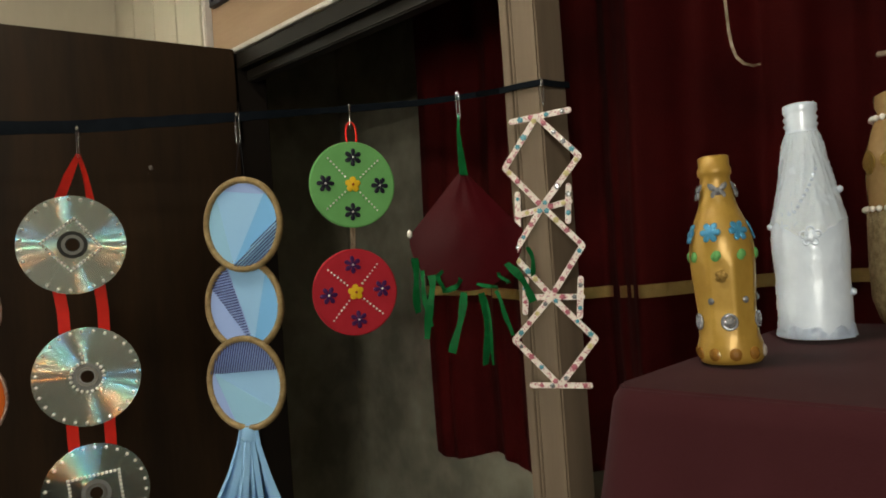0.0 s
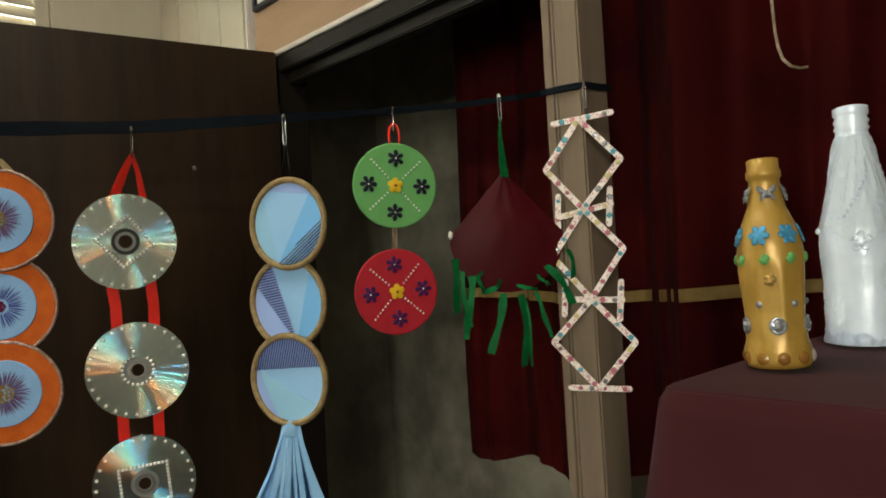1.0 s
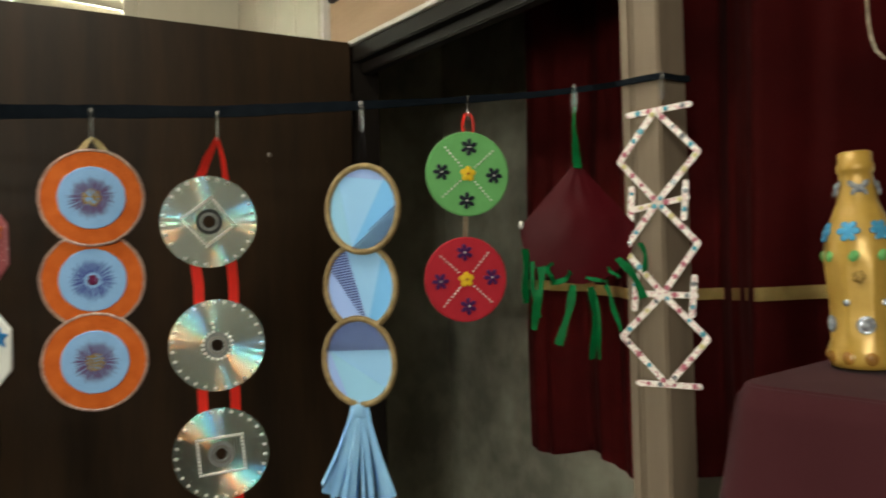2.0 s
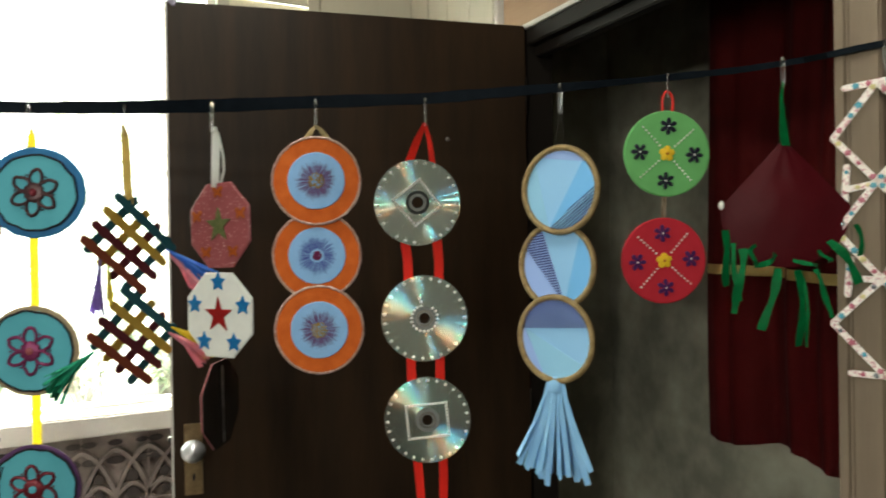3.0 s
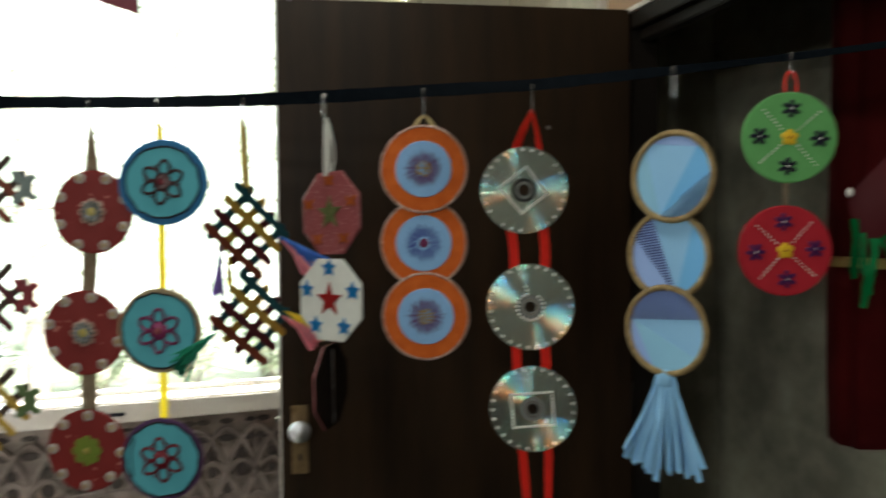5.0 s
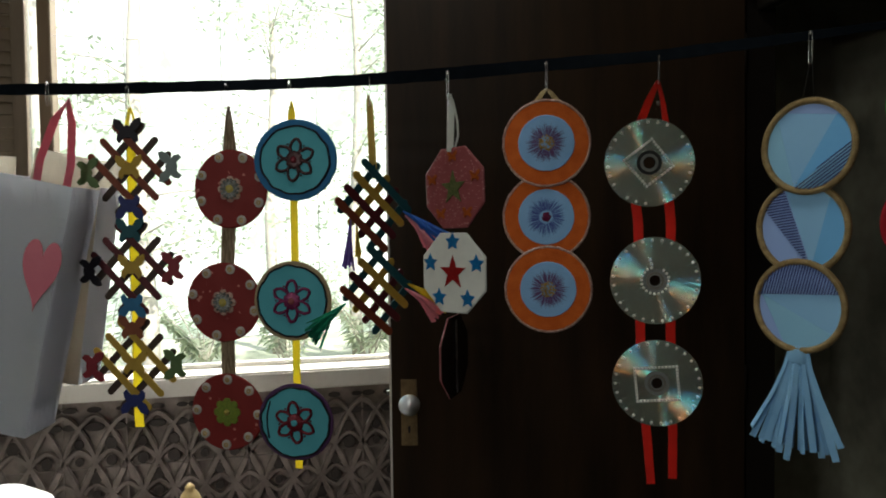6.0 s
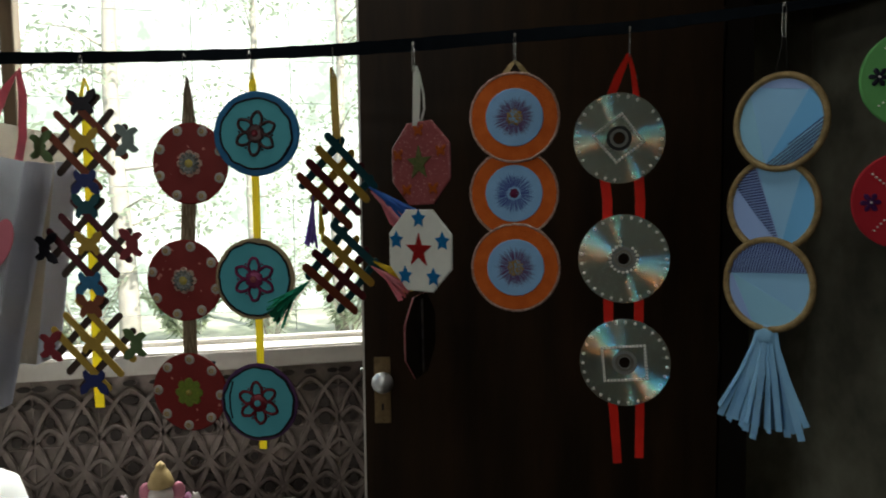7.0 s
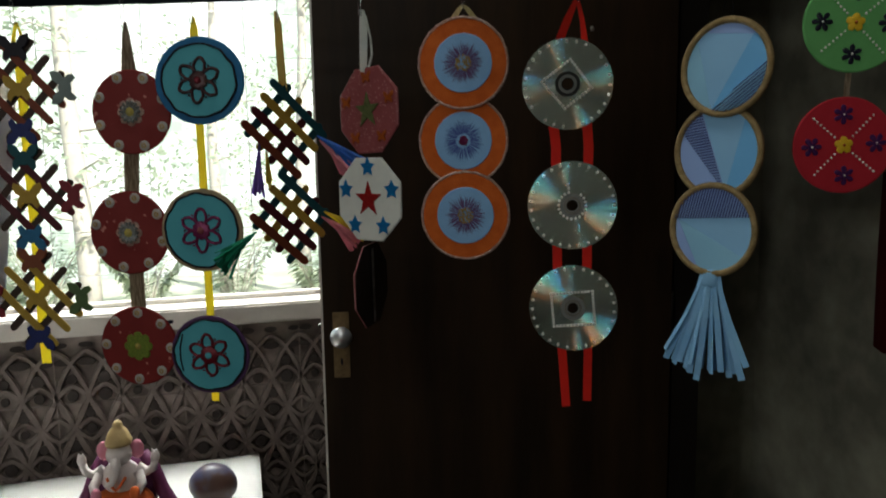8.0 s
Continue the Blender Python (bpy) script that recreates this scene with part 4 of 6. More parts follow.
def lace_jar():
    j = root("lace_jar", pose(1.064, 0.176, TOP, 0, 0, -80) @ Matrix.Diagonal((1.05, 1.05, 1.11, 1)), "tan glass jar wrapped in straw lace and beads", "jar", "decorated bottles")
    prof = [(0.0, 0.0), (0.030, 0.0), (0.036, 0.006), (0.041, 0.03), (0.042, 0.06), (0.041, 0.095), (0.040, 0.125), (0.041, 0.15), (0.039, 0.18), (0.031, 0.205), (0.026, 0.218), (0.028, 0.224), (0.028, 0.235), (0.018, 0.24)]
    part("glass_body", lathe(prof, 40), M_JAR, j)

    def ribs(a, z):
        return 1 + 0.02 * math.sin(a * 30) * math.sin(z * 900)

    part("lace_sleeve", lathe([(0.036, 0.008), (0.0425, 0.03), (0.0437, 0.06), (0.0427, 0.095), (0.0417, 0.118)], 120, ribs), M_TWINE, j, "woven straw lace sleeve")
    for z, r in ((0.121, 0.0435), (0.212, 0.031)):
        bm = bmesh.new()
        n = 30 if z < 0.2 else 22
        for k in range(n):
            ball(bm, (r * math.cos(2 * math.pi * k / n), r * math.sin(2 * math.pi * k / n), z), 0.0036)
        part("bead_row", bm, M_PEARL, j)
    for a in (-60, -20, 30):
        on_bottle(j, "mesh_patch", plate(blossom(0.012, 4, 0.15), 0.0012), M_GOLDGLIT, 0.0405, a, 0.168)
    part("stopper", lathe([(0.012, 0.24), (0.010, 0.262), (0.013, 0.27), (0.012, 0.276)], 20), M_JAR, j)
    part("stopper_bar", box((-0.022, -0.003, 0.276), (0.022, 0.003, 0.281), 0.001), M_POST, j)
    return j


lace_jar()


def gold_curl():
    """A loose curl of gold gift ribbon that hangs from the curtain rod."""
    c = root("ribbon_curl", pose(1.160, 0.397, 1.715), "thin gold gift ribbon curling at its end", "ribbon")
    pts = [(-0.001, -0.040, -0.012), (-0.002, -0.030, -0.012), (-0.003, -0.018, -0.006), (-0.002, -0.008, 0.006), (0.0, -0.002, 0.024), (0.0, 0.001, 0.05), (0.0, 0.003, 0.10), (0.004, 0.0, 0.3), (0.100, 0.0, 0.8), (0.158, 0.0, 1.080), (0.170, 0.0, 1.102)]
    part("strip", ribbon(pts, 0.0042, (0, 1, 0.2)), M_BROWNLACE, c)
    return c


gold_curl()

# ---------------------------------------------------------------- the felt band and what hangs from it
BASE, ALONG = Vector((0.302, 0.950, 0)), Vector((0.9223, -0.3865, 0))
FACING = -22.74
HEIGHTS = [(-2.6, 1.70), (-1.2, 1.665), (-0.807, 1.651), (-0.624, 1.644), (-0.46, 1.640), (-0.36, 1.638), (-0.247, 1.638), (-0.131, 1.640), (0.004, 1.645), (0.149, 1.649),
           (0.334, 1.664), (0.486, 1.678), (0.591, 1.689), (0.657, 1.699), (0.76, 1.716)]


def band_z(s):
    return float(np.interp(s, [h[0] for h in HEIGHTS], [h[1] for h in HEIGHTS]))


def spot(s, z=None, off=0.0, turn=0.0):
    """A pose at the band, s metres along it; off moves it towards the room."""
    p = BASE + ALONG * s + Vector((-0.3865, -0.9223, 0)) * off
    return pose(p.x, p.y, band_z(s) if z is None else z, 0, 0, FACING + turn)


def felt_band():
    b = root("felt_band", spot(-0.6), "long dark navy felt band stretched across the room", "band")
    inv = b.matrix_world.inverted()
    pts = []
    s = -2.46
    while s < 0.70:
        p = BASE + ALONG * s
        pts.append(Vector((p.x, p.y, band_z(s))))
        s += 0.02
    pts += [Vector((1.006, 0.7045, 1.722)), Vector((1.011, 0.668, 1.722)), Vector((1.0145, 0.629, 1.720)), Vector((1.019, 0.626, 1.720)), Vector((1.06, 0.626, 1.722)), Vector((1.089, 0.627, 1.726)), Vector((1.090, 0.69, 1.726))]
    bm = bmesh.new()
    rnd = random.Random(4)
    loops = []
    for i, p in enumerate(pts):
        t = (pts[min(i + 1, len(pts) - 1)] - pts[max(i - 1, 0)]).normalized()
        nrm = Vector((t.y, -t.x, 0)).normalized()
        s = (p - BASE).dot(ALONG)
        half = 0.0084 - 0.0040 * min(1.0, max(0.0, (s - 0.18) / 0.22)) + rnd.uniform(-0.0006, 0.0006)
        if i >= len(pts) - 7:
            half = 0.0050
        roll = 0.25 * math.sin(i * 0.23)
        up = (Vector((0, 0, 1)) + nrm * roll).normalized()
        loops.append([bm.verts.new(inv @ (p + up * half * a + nrm * 0.0012 * c)) for a, c in ((-1, -1), (1, -1), (1, 1), (-1, 1))])
    for n, (a, c) in enumerate(zip(loops, loops[1:])):
        if n != len(loops) - 7:
            for j in range(4):
                bm.faces.new((a[j], a[(j + 1) % 4], c[(j + 1) % 4], c[j]))
    wrap = bmesh.new()
    tail = [[wrap.verts.new(v.co) for v in l] for l in loops[-7:]]
    for a, c in zip(tail, tail[1:]):
        for j in range(4):
            wrap.faces.new((a[j], a[(j + 1) % 4], c[(j + 1) % 4], c[j]))
    bmesh.ops.delete(bm, geom=[v for l in loops[-6:] for v in l], context="VERTS")
    part("felt_strip", bm, M_BAND, b)
    part("post_wrap", wrap, M_BAND, b, "narrow black end wrapped round the post")
    nail = lathe([(0.004, 0.0), (0.004, 0.02), (0.007, 0.021), (0.006, 0.024)], 10)
    part("nail", moved(nail, inv @ Matrix.Translation(pts[0] + Vector((-0.008, 0, 0))) @ pose(0, 0, 0, 0, 90, 0)), M_STEEL, b)
    return b


felt_band()


def safety_pin(parent, length=0.044, x=0.0, top=0.0, turned=62):
    """A steel pin closed over the band: two wires, a coil below and a cap above."""
    pts = []
    w = 0.0024
    for k in range(9):
        a = math.pi * k / 8
        pts.append((x + w * math.cos(a), -0.0026, top + w * math.sin(a)))
    for k in range(9):
        a = math.pi + math.pi * k / 8
        pts.append((x + w * math.cos(a), -0.0026, top - length + w * math.sin(a)))
    pin = part("safety_pin", moved(tube(pts, 0.00055, 5, closed=True), Matrix.Translation((x, -0.0026, 0)) @ pose(0, 0, 0, 0, 0, turned) @ Matrix.Translation((-x, 0.0026, 0))), M_STEEL, parent, "small bright steel safety pin")
    part("pin_cap", box((x - 0.0013, -0.0040, top - 0.002), (x + 0.0013, -0.0014, top + 0.0032), 0.0006), M_STEEL, pin)
    return pin


def pearls(points, r, y, turn=None):
    bm = bmesh.new()
    for x, z in points:
        ball(bm, (x, y, z), r, (1, 0.75, 1))
    return moved(bm, turn) if turn is not None else bm


def along(pts, step, closed=True):
    """Points at even steps along a polyline."""
    out = []
    pairs = list(zip(pts, pts[1:] + pts[:1] if closed else pts[1:]))
    for a, b in pairs:
        n = max(1, round(math.dist(a, b) / step))
        out += [(a[0] + (b[0] - a[0]) * i / n, a[1] + (b[1] - a[1]) * i / n) for i in range(n)]
    if not closed:
        out.append(pts[-1])
    return out


# compact discs on red ribbon
def disc_hanging():
    s0 = 0.149
    h = root("disc_hanging", spot(s0, off=0.004, turn=4), "three silver compact discs with pearls on red ribbon", "wall hanging", "craft hangings")
    zb = band_z(s0)
    safety_pin(h, 0.033, top=-0.003)
    x0, x1, x2 = -0.012, -0.005, -0.003
    part("ribbon_loop", ribbon([(0.0, 0.002, 1.616 - zb), (-0.012, 0.002, 1.590 - zb), (-0.027, 0.002, 1.552 - zb)], [0.005, 0.010, 0.011]), M_REDRIBBON, h)
    part("ribbon_loop", ribbon([(0.0, 0.003, 1.616 - zb), (0.006, 0.003, 1.590 - zb), (0.011, 0.003, 1.552 - zb)], [0.004, 0.006, 0.009]), M_REDRIBBON, h)
    for side in (-1, 1):
        pts = [(x0 + side * 0.021 + 0.0015 * side, 0.003, 1.50 - zb), (x1 + side * 0.021, 0.003, 1.43 - zb), (x1 + side * 0.020, 0.003, 1.35 - zb), (x2 + side * 0.019, 0.004, 1.21 - zb),
               (x2 + side * 0.017 + 0.004, 0.003, 1.15 - zb), (x2 + side * 0.014 + 0.006, 0.001, 1.085 - zb + 0.004 * side)]
        part("ribbon", ribbon(pts, [0.0125, 0.0125, 0.0125, 0.012, 0.0115, 0.011]), M_REDRIBBON, h, "long red satin ribbon")
    for k, (x, z, pat) in enumerate(((x0, 1.509, "diamond"), (x1, 1.3535, "ring"), (x2, 1.217, "square"))):
        z -= zb
        turn = Matrix.Translation((x, 0, z)) @ pose(0, 0, 0, 0, (6, 4, -5)[k], (-1, -4, -7)[k])
        d = part("compact_disc", ring(0.0578, 0.0160, 0.0012, y=0.0006, n=72), M_CD, None, "", at=turn)
        d.parent = h
        part("hub", ring(0.0162, 0.0070, 0.0011, y=0.0006, n=40), M_HUBDARK if k == 0 else M_HUB, d, "dark plastic hub ring" if k == 0 else "clear plastic hub ring")
        part("hub_ring", ring(0.0118, 0.0080, 0.0005, y=-0.0006, n=40), M_HUB if k == 0 else M_STEEL, d)
        rim = [(0.0535 * math.cos(2 * math.pi * (i + 0.3) / 27), 0.0535 * math.sin(2 * math.pi * (i + 0.3) / 27)) for i in range(27) if not (k == 0 and i in (4, 17, 21))]
        part("pearl_rim", pearls(rim, 0.0022, -0.0014), M_PEARL, d, "row of pearl beads along the rim")
        if pat == "diamond":
            pts = along([(0.0, 0.031), (0.031, -0.002), (0.0, -0.031), (-0.033, 0.0)], 0.0047)
        elif pat == "ring":
            pts = [(0.0175 * math.cos(a), 0.0175 * math.sin(a)) for a in [math.pi * 2 * i / 20 + 1.9 for i in range(18)]] + [(-0.006, 0.022), (-0.008, 0.027)]
        else:
            pts = along([(-0.027, 0.021), (0.027, 0.021), (0.027, -0.023), (-0.027, -0.023)], 0.0046)
        part("pearl_pattern", pearls(pts, 0.0022, -0.0013), M_PEARL, d, "pearl beads set in a simple figure")
    return h


disc_hanging()


# orange discs
def orange_hanging():
    s0 = 0.004
    h = root("orange_hanging", spot(s0, off=0.003), "three orange felt discs with blue burst centres", "wall hanging", "craft hangings")
    zb = band_z(s0)
    safety_pin(h, 0.034)
    for side in (-1, 1):
        part("hanging_loop", ribbon([(0.0, 0.003 + 0.001 * side, 1.613 - zb), (side * 0.006, 0.003, 1.607 - zb), (side * 0.013, 0.003, 1.597 - zb), (side * 0.018, 0.003, 1.583 - zb)], [0.004, 0.007, 0.0085, 0.0085], (0.9, 0.4 * side, 0)), M_GOLDRIB, h, "small gold lace loop")
    rnd = random.Random(11)
    for k, (z, y) in enumerate(((1.5395, 0.0), (1.440, 0.0045), (1.3415, 0.0))):
        z -= zb
        x = (-0.001, -0.002, 0.0)[k]
        d = part("felt_disc", plate(circle(0.0575, 60, 1.0, 0.008, 20 + k), 0.003, x=x, y=y + 0.002, z=z), M_ORANGE, h)
        edge = [(x + 0.0578 * math.cos(2 * math.pi * i / 90) * (1 + rnd.uniform(-0.008, 0.008)), y, z + 0.0578 * math.sin(2 * math.pi * i / 90) * (1 + rnd.uniform(-0.008, 0.008))) for i in range(90)]
        part("glitter_edge", tube(edge, 0.0021, 5, closed=True), M_SILVERTRIM, d, "thin silver glitter edging")
        c = part("blue_centre", plate(circle(0.0378, 44, 1, 0.006, 40 + k), 0.0016, x=x, y=y - 0.001, z=z), M_SKYBLUE, d, "round light blue felt centre")
        bm = bmesh.new()
        n = 72
        for i in range(n):
            a = 2 * math.pi * i / n + rnd.uniform(-0.04, 0.04)
            r0, r1, w = rnd.uniform(0.0085, 0.0105), rnd.uniform(0.0235, 0.0295), 0.0011
            ca, sa = math.cos(a), math.sin(a)
            own = bmesh.new()
            vs = [own.verts.new((x + r * ca - o * sa, y - 0.0027 - e, z + r * sa + o * ca)) for r, o, e in ((r0, -w * 0.4, 0), (r0, w * 0.4, 0), (r1 * 0.7, w * 0.6, 0.0003), (r1, 0, 0), (r1 * 0.7, -w * 0.6, 0.0003))]
            own.faces.new(vs)
            join(bm, own)
        part("burst", bm, M_INDIGO if k == 1 else M_VIOLET, d, "ring of dark stitched rays")["kind"] = "stuff"
        bm = bmesh.new()
        for i in range(110):
            r, a = (0.0060 if k == 1 else 0.0105) * math.sqrt(rnd.random()), rnd.uniform(0, 6.28)
            ball(bm, (x + r * math.cos(a), y - 0.0029, z + r * math.sin(a)), 0.0012)
        part("glitter_heart", bm, M_MAGENTA if k == 1 else M_GOLDGLIT, d)
    return h


orange_hanging()


# octagons
def octagon_hanging():
    s0 = -0.131
    h = root("octagon_hanging", spot(s0, off=0.003), "three glittered octagon cards with stars on white ribbon", "wall hanging", "craft hangings")
    zb = band_z(s0)
    safety_pin(h, 0.034)
    part("ribbon_loop", ribbon([(0.002, 0.002, 1.612 - zb), (0.004, 0.0, 1.595 - zb), (0.003, 0.0, 1.565 - zb), (0.002, 0.0, 1.532 - zb)], [0.006, 0.011, 0.011, 0.010], (0.8, 0.6, 0)), M_WHITERIB, h, "folded white satin ribbon")
    part("ribbon_tail", ribbon([(0.006, 0.003, 1.605 - zb), (0.012, 0.004, 1.575 - zb), (0.013, 0.004, 1.555 - zb), (0.008, 0.003, 1.536 - zb)], 0.0035, (0.6, 0.8, 0)), M_WHITERIB, h)
    oct_ = [(0.0605 * math.cos(radians(22.5 + 45 * i)), 0.0605 * math.sin(radians(22.5 + 45 * i))) for i in range(8)]
    spec = ((0.007, 1.482, -35, M_PINKGLIT, M_GREENGLIT, M_ORANGEGLIT, True), (0.005, 1.364, -30, M_WHITEFELT, M_REDGLIT, M_BLUEGLIT, False), (0.004, 1.248, -100, M_PINKGLIT, M_GREENGLIT, M_SUNNY, True))
    for k, (x, z, turn, board, mid, small, wings) in enumerate(spec):
        m = Matrix.Translation((x, 0, z - zb)) @ pose(0, 0, 0, 0, 1.5 * (k - 1), turn)
        d = part("octagon_card", plate(oct_, 0.003, y=0.0015), board, None, "", at=m)
        d.parent = h
        part("back_sheet", plate(oct_, 0.0012, y=0.0022), M_BACKSHEET, d, "glossy dark backing")
        part("back_strip", box((-0.004, 0.0036, -0.052), (0.003, 0.0042, 0.050), 0.0002), M_BACKSTRIP, d, "narrow pale strip down the back")
        part("big_star", plate(star(0.0245, 0.0098), 0.0016, y=-0.0016), mid, d, "five-pointed glitter star")
        for i in range(5):
            a = radians(90 + 72 * i)
            cx, cz = 0.0435 * math.cos(a), 0.0435 * math.sin(a)
            shape = butterfly(0.0085) if wings else star(0.0134, 0.0068)
            part("small_butterfly" if wings else "small_star", plate(shape, 0.0014, x=cx, y=-0.0016, z=cz), small, d)
    return h


octagon_hanging()


# craft-stick lattices with tassels
def floss(parent, start, way, length, spread, material, n=12, seed=0):
    rnd = random.Random(seed)
    way, start = Vector(way).normalized(), Vector(start)
    bm = bmesh.new()
    for _ in range(n):
        d = (way + Vector((rnd.uniform(-1, 1), rnd.uniform(-1, 1), rnd.uniform(-1, 1))) * spread).normalized()
        ln = length * rnd.uniform(0.8, 1.1)
        ribbon([start, start + (way + d) * 0.5 * ln * 0.5, start + d * ln + Vector((0, 0, -0.1 * ln))], [0.0022, 0.0042, 0.0036], (rnd.uniform(0.3, 1.0), rnd.uniform(-0.6, 0.6), 0.2), 0.0004, bm)
    return part("tassel", bm, material, parent)


def lattice_hanging():
    s0 = -0.245
    h = root("lattice_hanging", spot(s0, off=0.003, turn=54), "two lattices of coloured craft sticks with tassels", "wall hanging", "craft hangings")
    zb = band_z(s0)
    safety_pin(h, 0.036)
    part("gold_ribbon", ribbon([(0.0, 0.001, 1.615 - zb), (0.002, 0.0, 1.600 - zb), (0.004, 0.0, 1.55 - zb), (0.007, 0.0, 1.498 - zb)], [0.004, 0.010, 0.011, 0.011], (0.85, -0.5, 0)), M_GOLDSATIN, h, "folded gold gift ribbon")
    down = (M_S_TEAL, M_S_GOLD, M_S_MAROON, M_S_RUST)
    up = (M_S_TEAL, M_S_GOLD, M_S_MAROON, M_S_TEAL)
    for k, (cx, cz) in enumerate(((0.006, 1.459), (0.012, 1.338))):
        cz -= zb
        for i in range(4):
            o = (i - 1.5) * 0.0240
            # falling to the room's right, then the ones that climb behind them
            m = Matrix.Translation((cx - o * math.sin(radians(40)) * 1.0, -0.0022, cz - o * math.cos(radians(40)))) @ pose(0, 0, 0, 0, 130, 0)
            part("craft_stick", moved(plate(stadium(0.116, 0.0115), 0.002), m), down[i], h)
            m = Matrix.Translation((cx + o * math.sin(radians(44)), 0.0, cz - o * math.cos(radians(44)))) @ pose(0, 0, 0, 0, 46, 0)
            part("craft_stick", moved(plate(stadium(0.102, 0.0115), 0.002), m), up[i], h)
    floss(h, (-0.036, -0.002, 1.440 - zb), (-0.10, 0, -1), 0.062, 0.10, M_TASSEL_PURPLE, 18, 1)
    floss(h, (-0.026, -0.002, 1.432 - zb), (0.05, 0, -1), 0.042, 0.10, M_YELLOW, 12, 2)
    floss(h, (0.058, -0.003, 1.452 - zb), (0.66, -0.72, -0.6), 0.068, 0.20, M_TASSEL_BLUE, 44, 3)
    floss(h, (0.062, -0.003, 1.446 - zb), (0.58, -0.70, -0.85), 0.064, 0.20, M_TASSEL_PINK, 46, 4)
    floss(h, (0.064, -0.003, 1.345 - zb), (0.68, -0.74, -0.5), 0.064, 0.18, M_YELLOW, 34, 5)
    floss(h, (0.060, -0.003, 1.338 - zb), (0.62, -0.74, -0.6), 0.060, 0.20, M_TASSEL_PINK, 46, 6)
    floss(h, (-0.048, -0.004, 1.325 - zb), (-0.95, 0.45, -0.8), 0.060, 0.24, M_TASSEL_GREEN, 70, 7)
    return h


lattice_hanging()


# turquoise discs
def turquoise_hanging():
    s0 = -0.361
    h = root("turquoise_hanging", spot(s0, off=0.006), "three turquoise discs with looped flowers on yellow ribbon", "wall hanging", "craft hangings")
    zb = band_z(s0)
    safety_pin(h, 0.034)
    part("yellow_ribbon", ribbon([(0, 0.004, 1.612 - zb), (0, 0.004, 1.595 - zb), (0.001, 0.004, 1.40 - zb), (0, 0.004, 1.30 - zb), (0.001, 0.004, 1.076 - zb)], [0.003, 0.0115, 0.0115, 0.0115, 0.011]), M_YELLOW, h, "bright yellow ribbon")
    rnd = random.Random(3)
    for k, (x, z, r, rx, r_in, rim, line) in enumerate(((0.006, 1.527, 0.0585, 1.08, 0.0485, M_BLUERIM, M_SEPIA), (-0.002, 1.3235, 0.0580, 1.02, 0.0515, M_TANRIM, M_MAGENTA), (-0.001, 1.146, 0.0565, 1.02, 0.0510, M_PURPLERIM, M_OXBLOOD))):
        z -= zb
        d = part("round_card", plate(circle(r, 60, rx, 0.004, 60 + k), 0.003, x=x, y=0.001, z=z), rim, h)
        part("felt_face", plate(circle(r_in, 56, rx, 0.004, 70 + k), 0.0014, x=x, y=-0.002, z=z), M_TEAL, d, "turquoise felt face")
        yarn = []
        for i in range(110):
            a = 2 * math.pi * i / 110
            rr = r_in * (1.0 + 0.055 * noise.noise((3 * math.cos(a) + k * 5, 3 * math.sin(a), 0)))
            yarn.append((x + rx * rr * math.cos(a), -0.0036 + 0.0004 * math.sin(a * 30), z + rr * math.sin(a)))
        part("yarn_ring", tube(yarn, 0.0015, 5, closed=True), M_BLACKYARN, d, "thin black yarn outline")
        bm = bmesh.new()
        for i in range(6):
            a = radians(60 * i + 90 + (k - 1) * 7)
            pts = []
            for j in range(22):
                b = 2 * math.pi * j / 22
                u, v = 0.0182 + 0.0122 * math.cos(b) + rnd.uniform(-0.0006, 0.0006), 0.0080 * math.sin(b) * abs(math.sin(b)) ** 0.35 + rnd.uniform(-0.0006, 0.0006)
                pts.append((x + u * math.cos(a) - v * math.sin(a), -0.0040, z + u * math.sin(a) + v * math.cos(a)))
            tube(pts, 0.0022, 6, closed=True, bm=bm)
        part("looped_flower", bm, line, d, "six looped petals of glitter paste")
        part("flower_heart", plate(blossom(0.0135, 12, 0.14, 0.5), 0.0022, x=x, y=-0.0036, z=z, dome=0.001), line, d)
        part("heart_gem", plate(circle(0.0048, 14), 0.0012, x=x, y=-0.0068, z=z, dome=0.0008), (M_OXBLOOD, M_PINKGLIT, M_TEAL)[k], d)
        bm = bmesh.new()
        for i in range(6):
            a = radians(60 * i + 120 + (k - 1) * 7)
            ball(bm, (x + 0.0245 * math.cos(a), -0.0042, z + 0.0245 * math.sin(a)), 0.0016)
            ball(bm, (x + 0.0205 * math.cos(a + 0.12), -0.0042, z + 0.0205 * math.sin(a + 0.12)), 0.0012)
        part("bead_dots", bm, line, d)
        if k == 2:
            part("loose_yarn", tube([(x - 0.038, -0.0042, z + 0.030), (x - 0.043, -0.0042, z + 0.01), (x - 0.043, -0.0042, z - 0.008), (x - 0.040, -0.0042, z - 0.024)], 0.0011, 5), M_BLACKYARN, d)
    return h


turquoise_hanging()


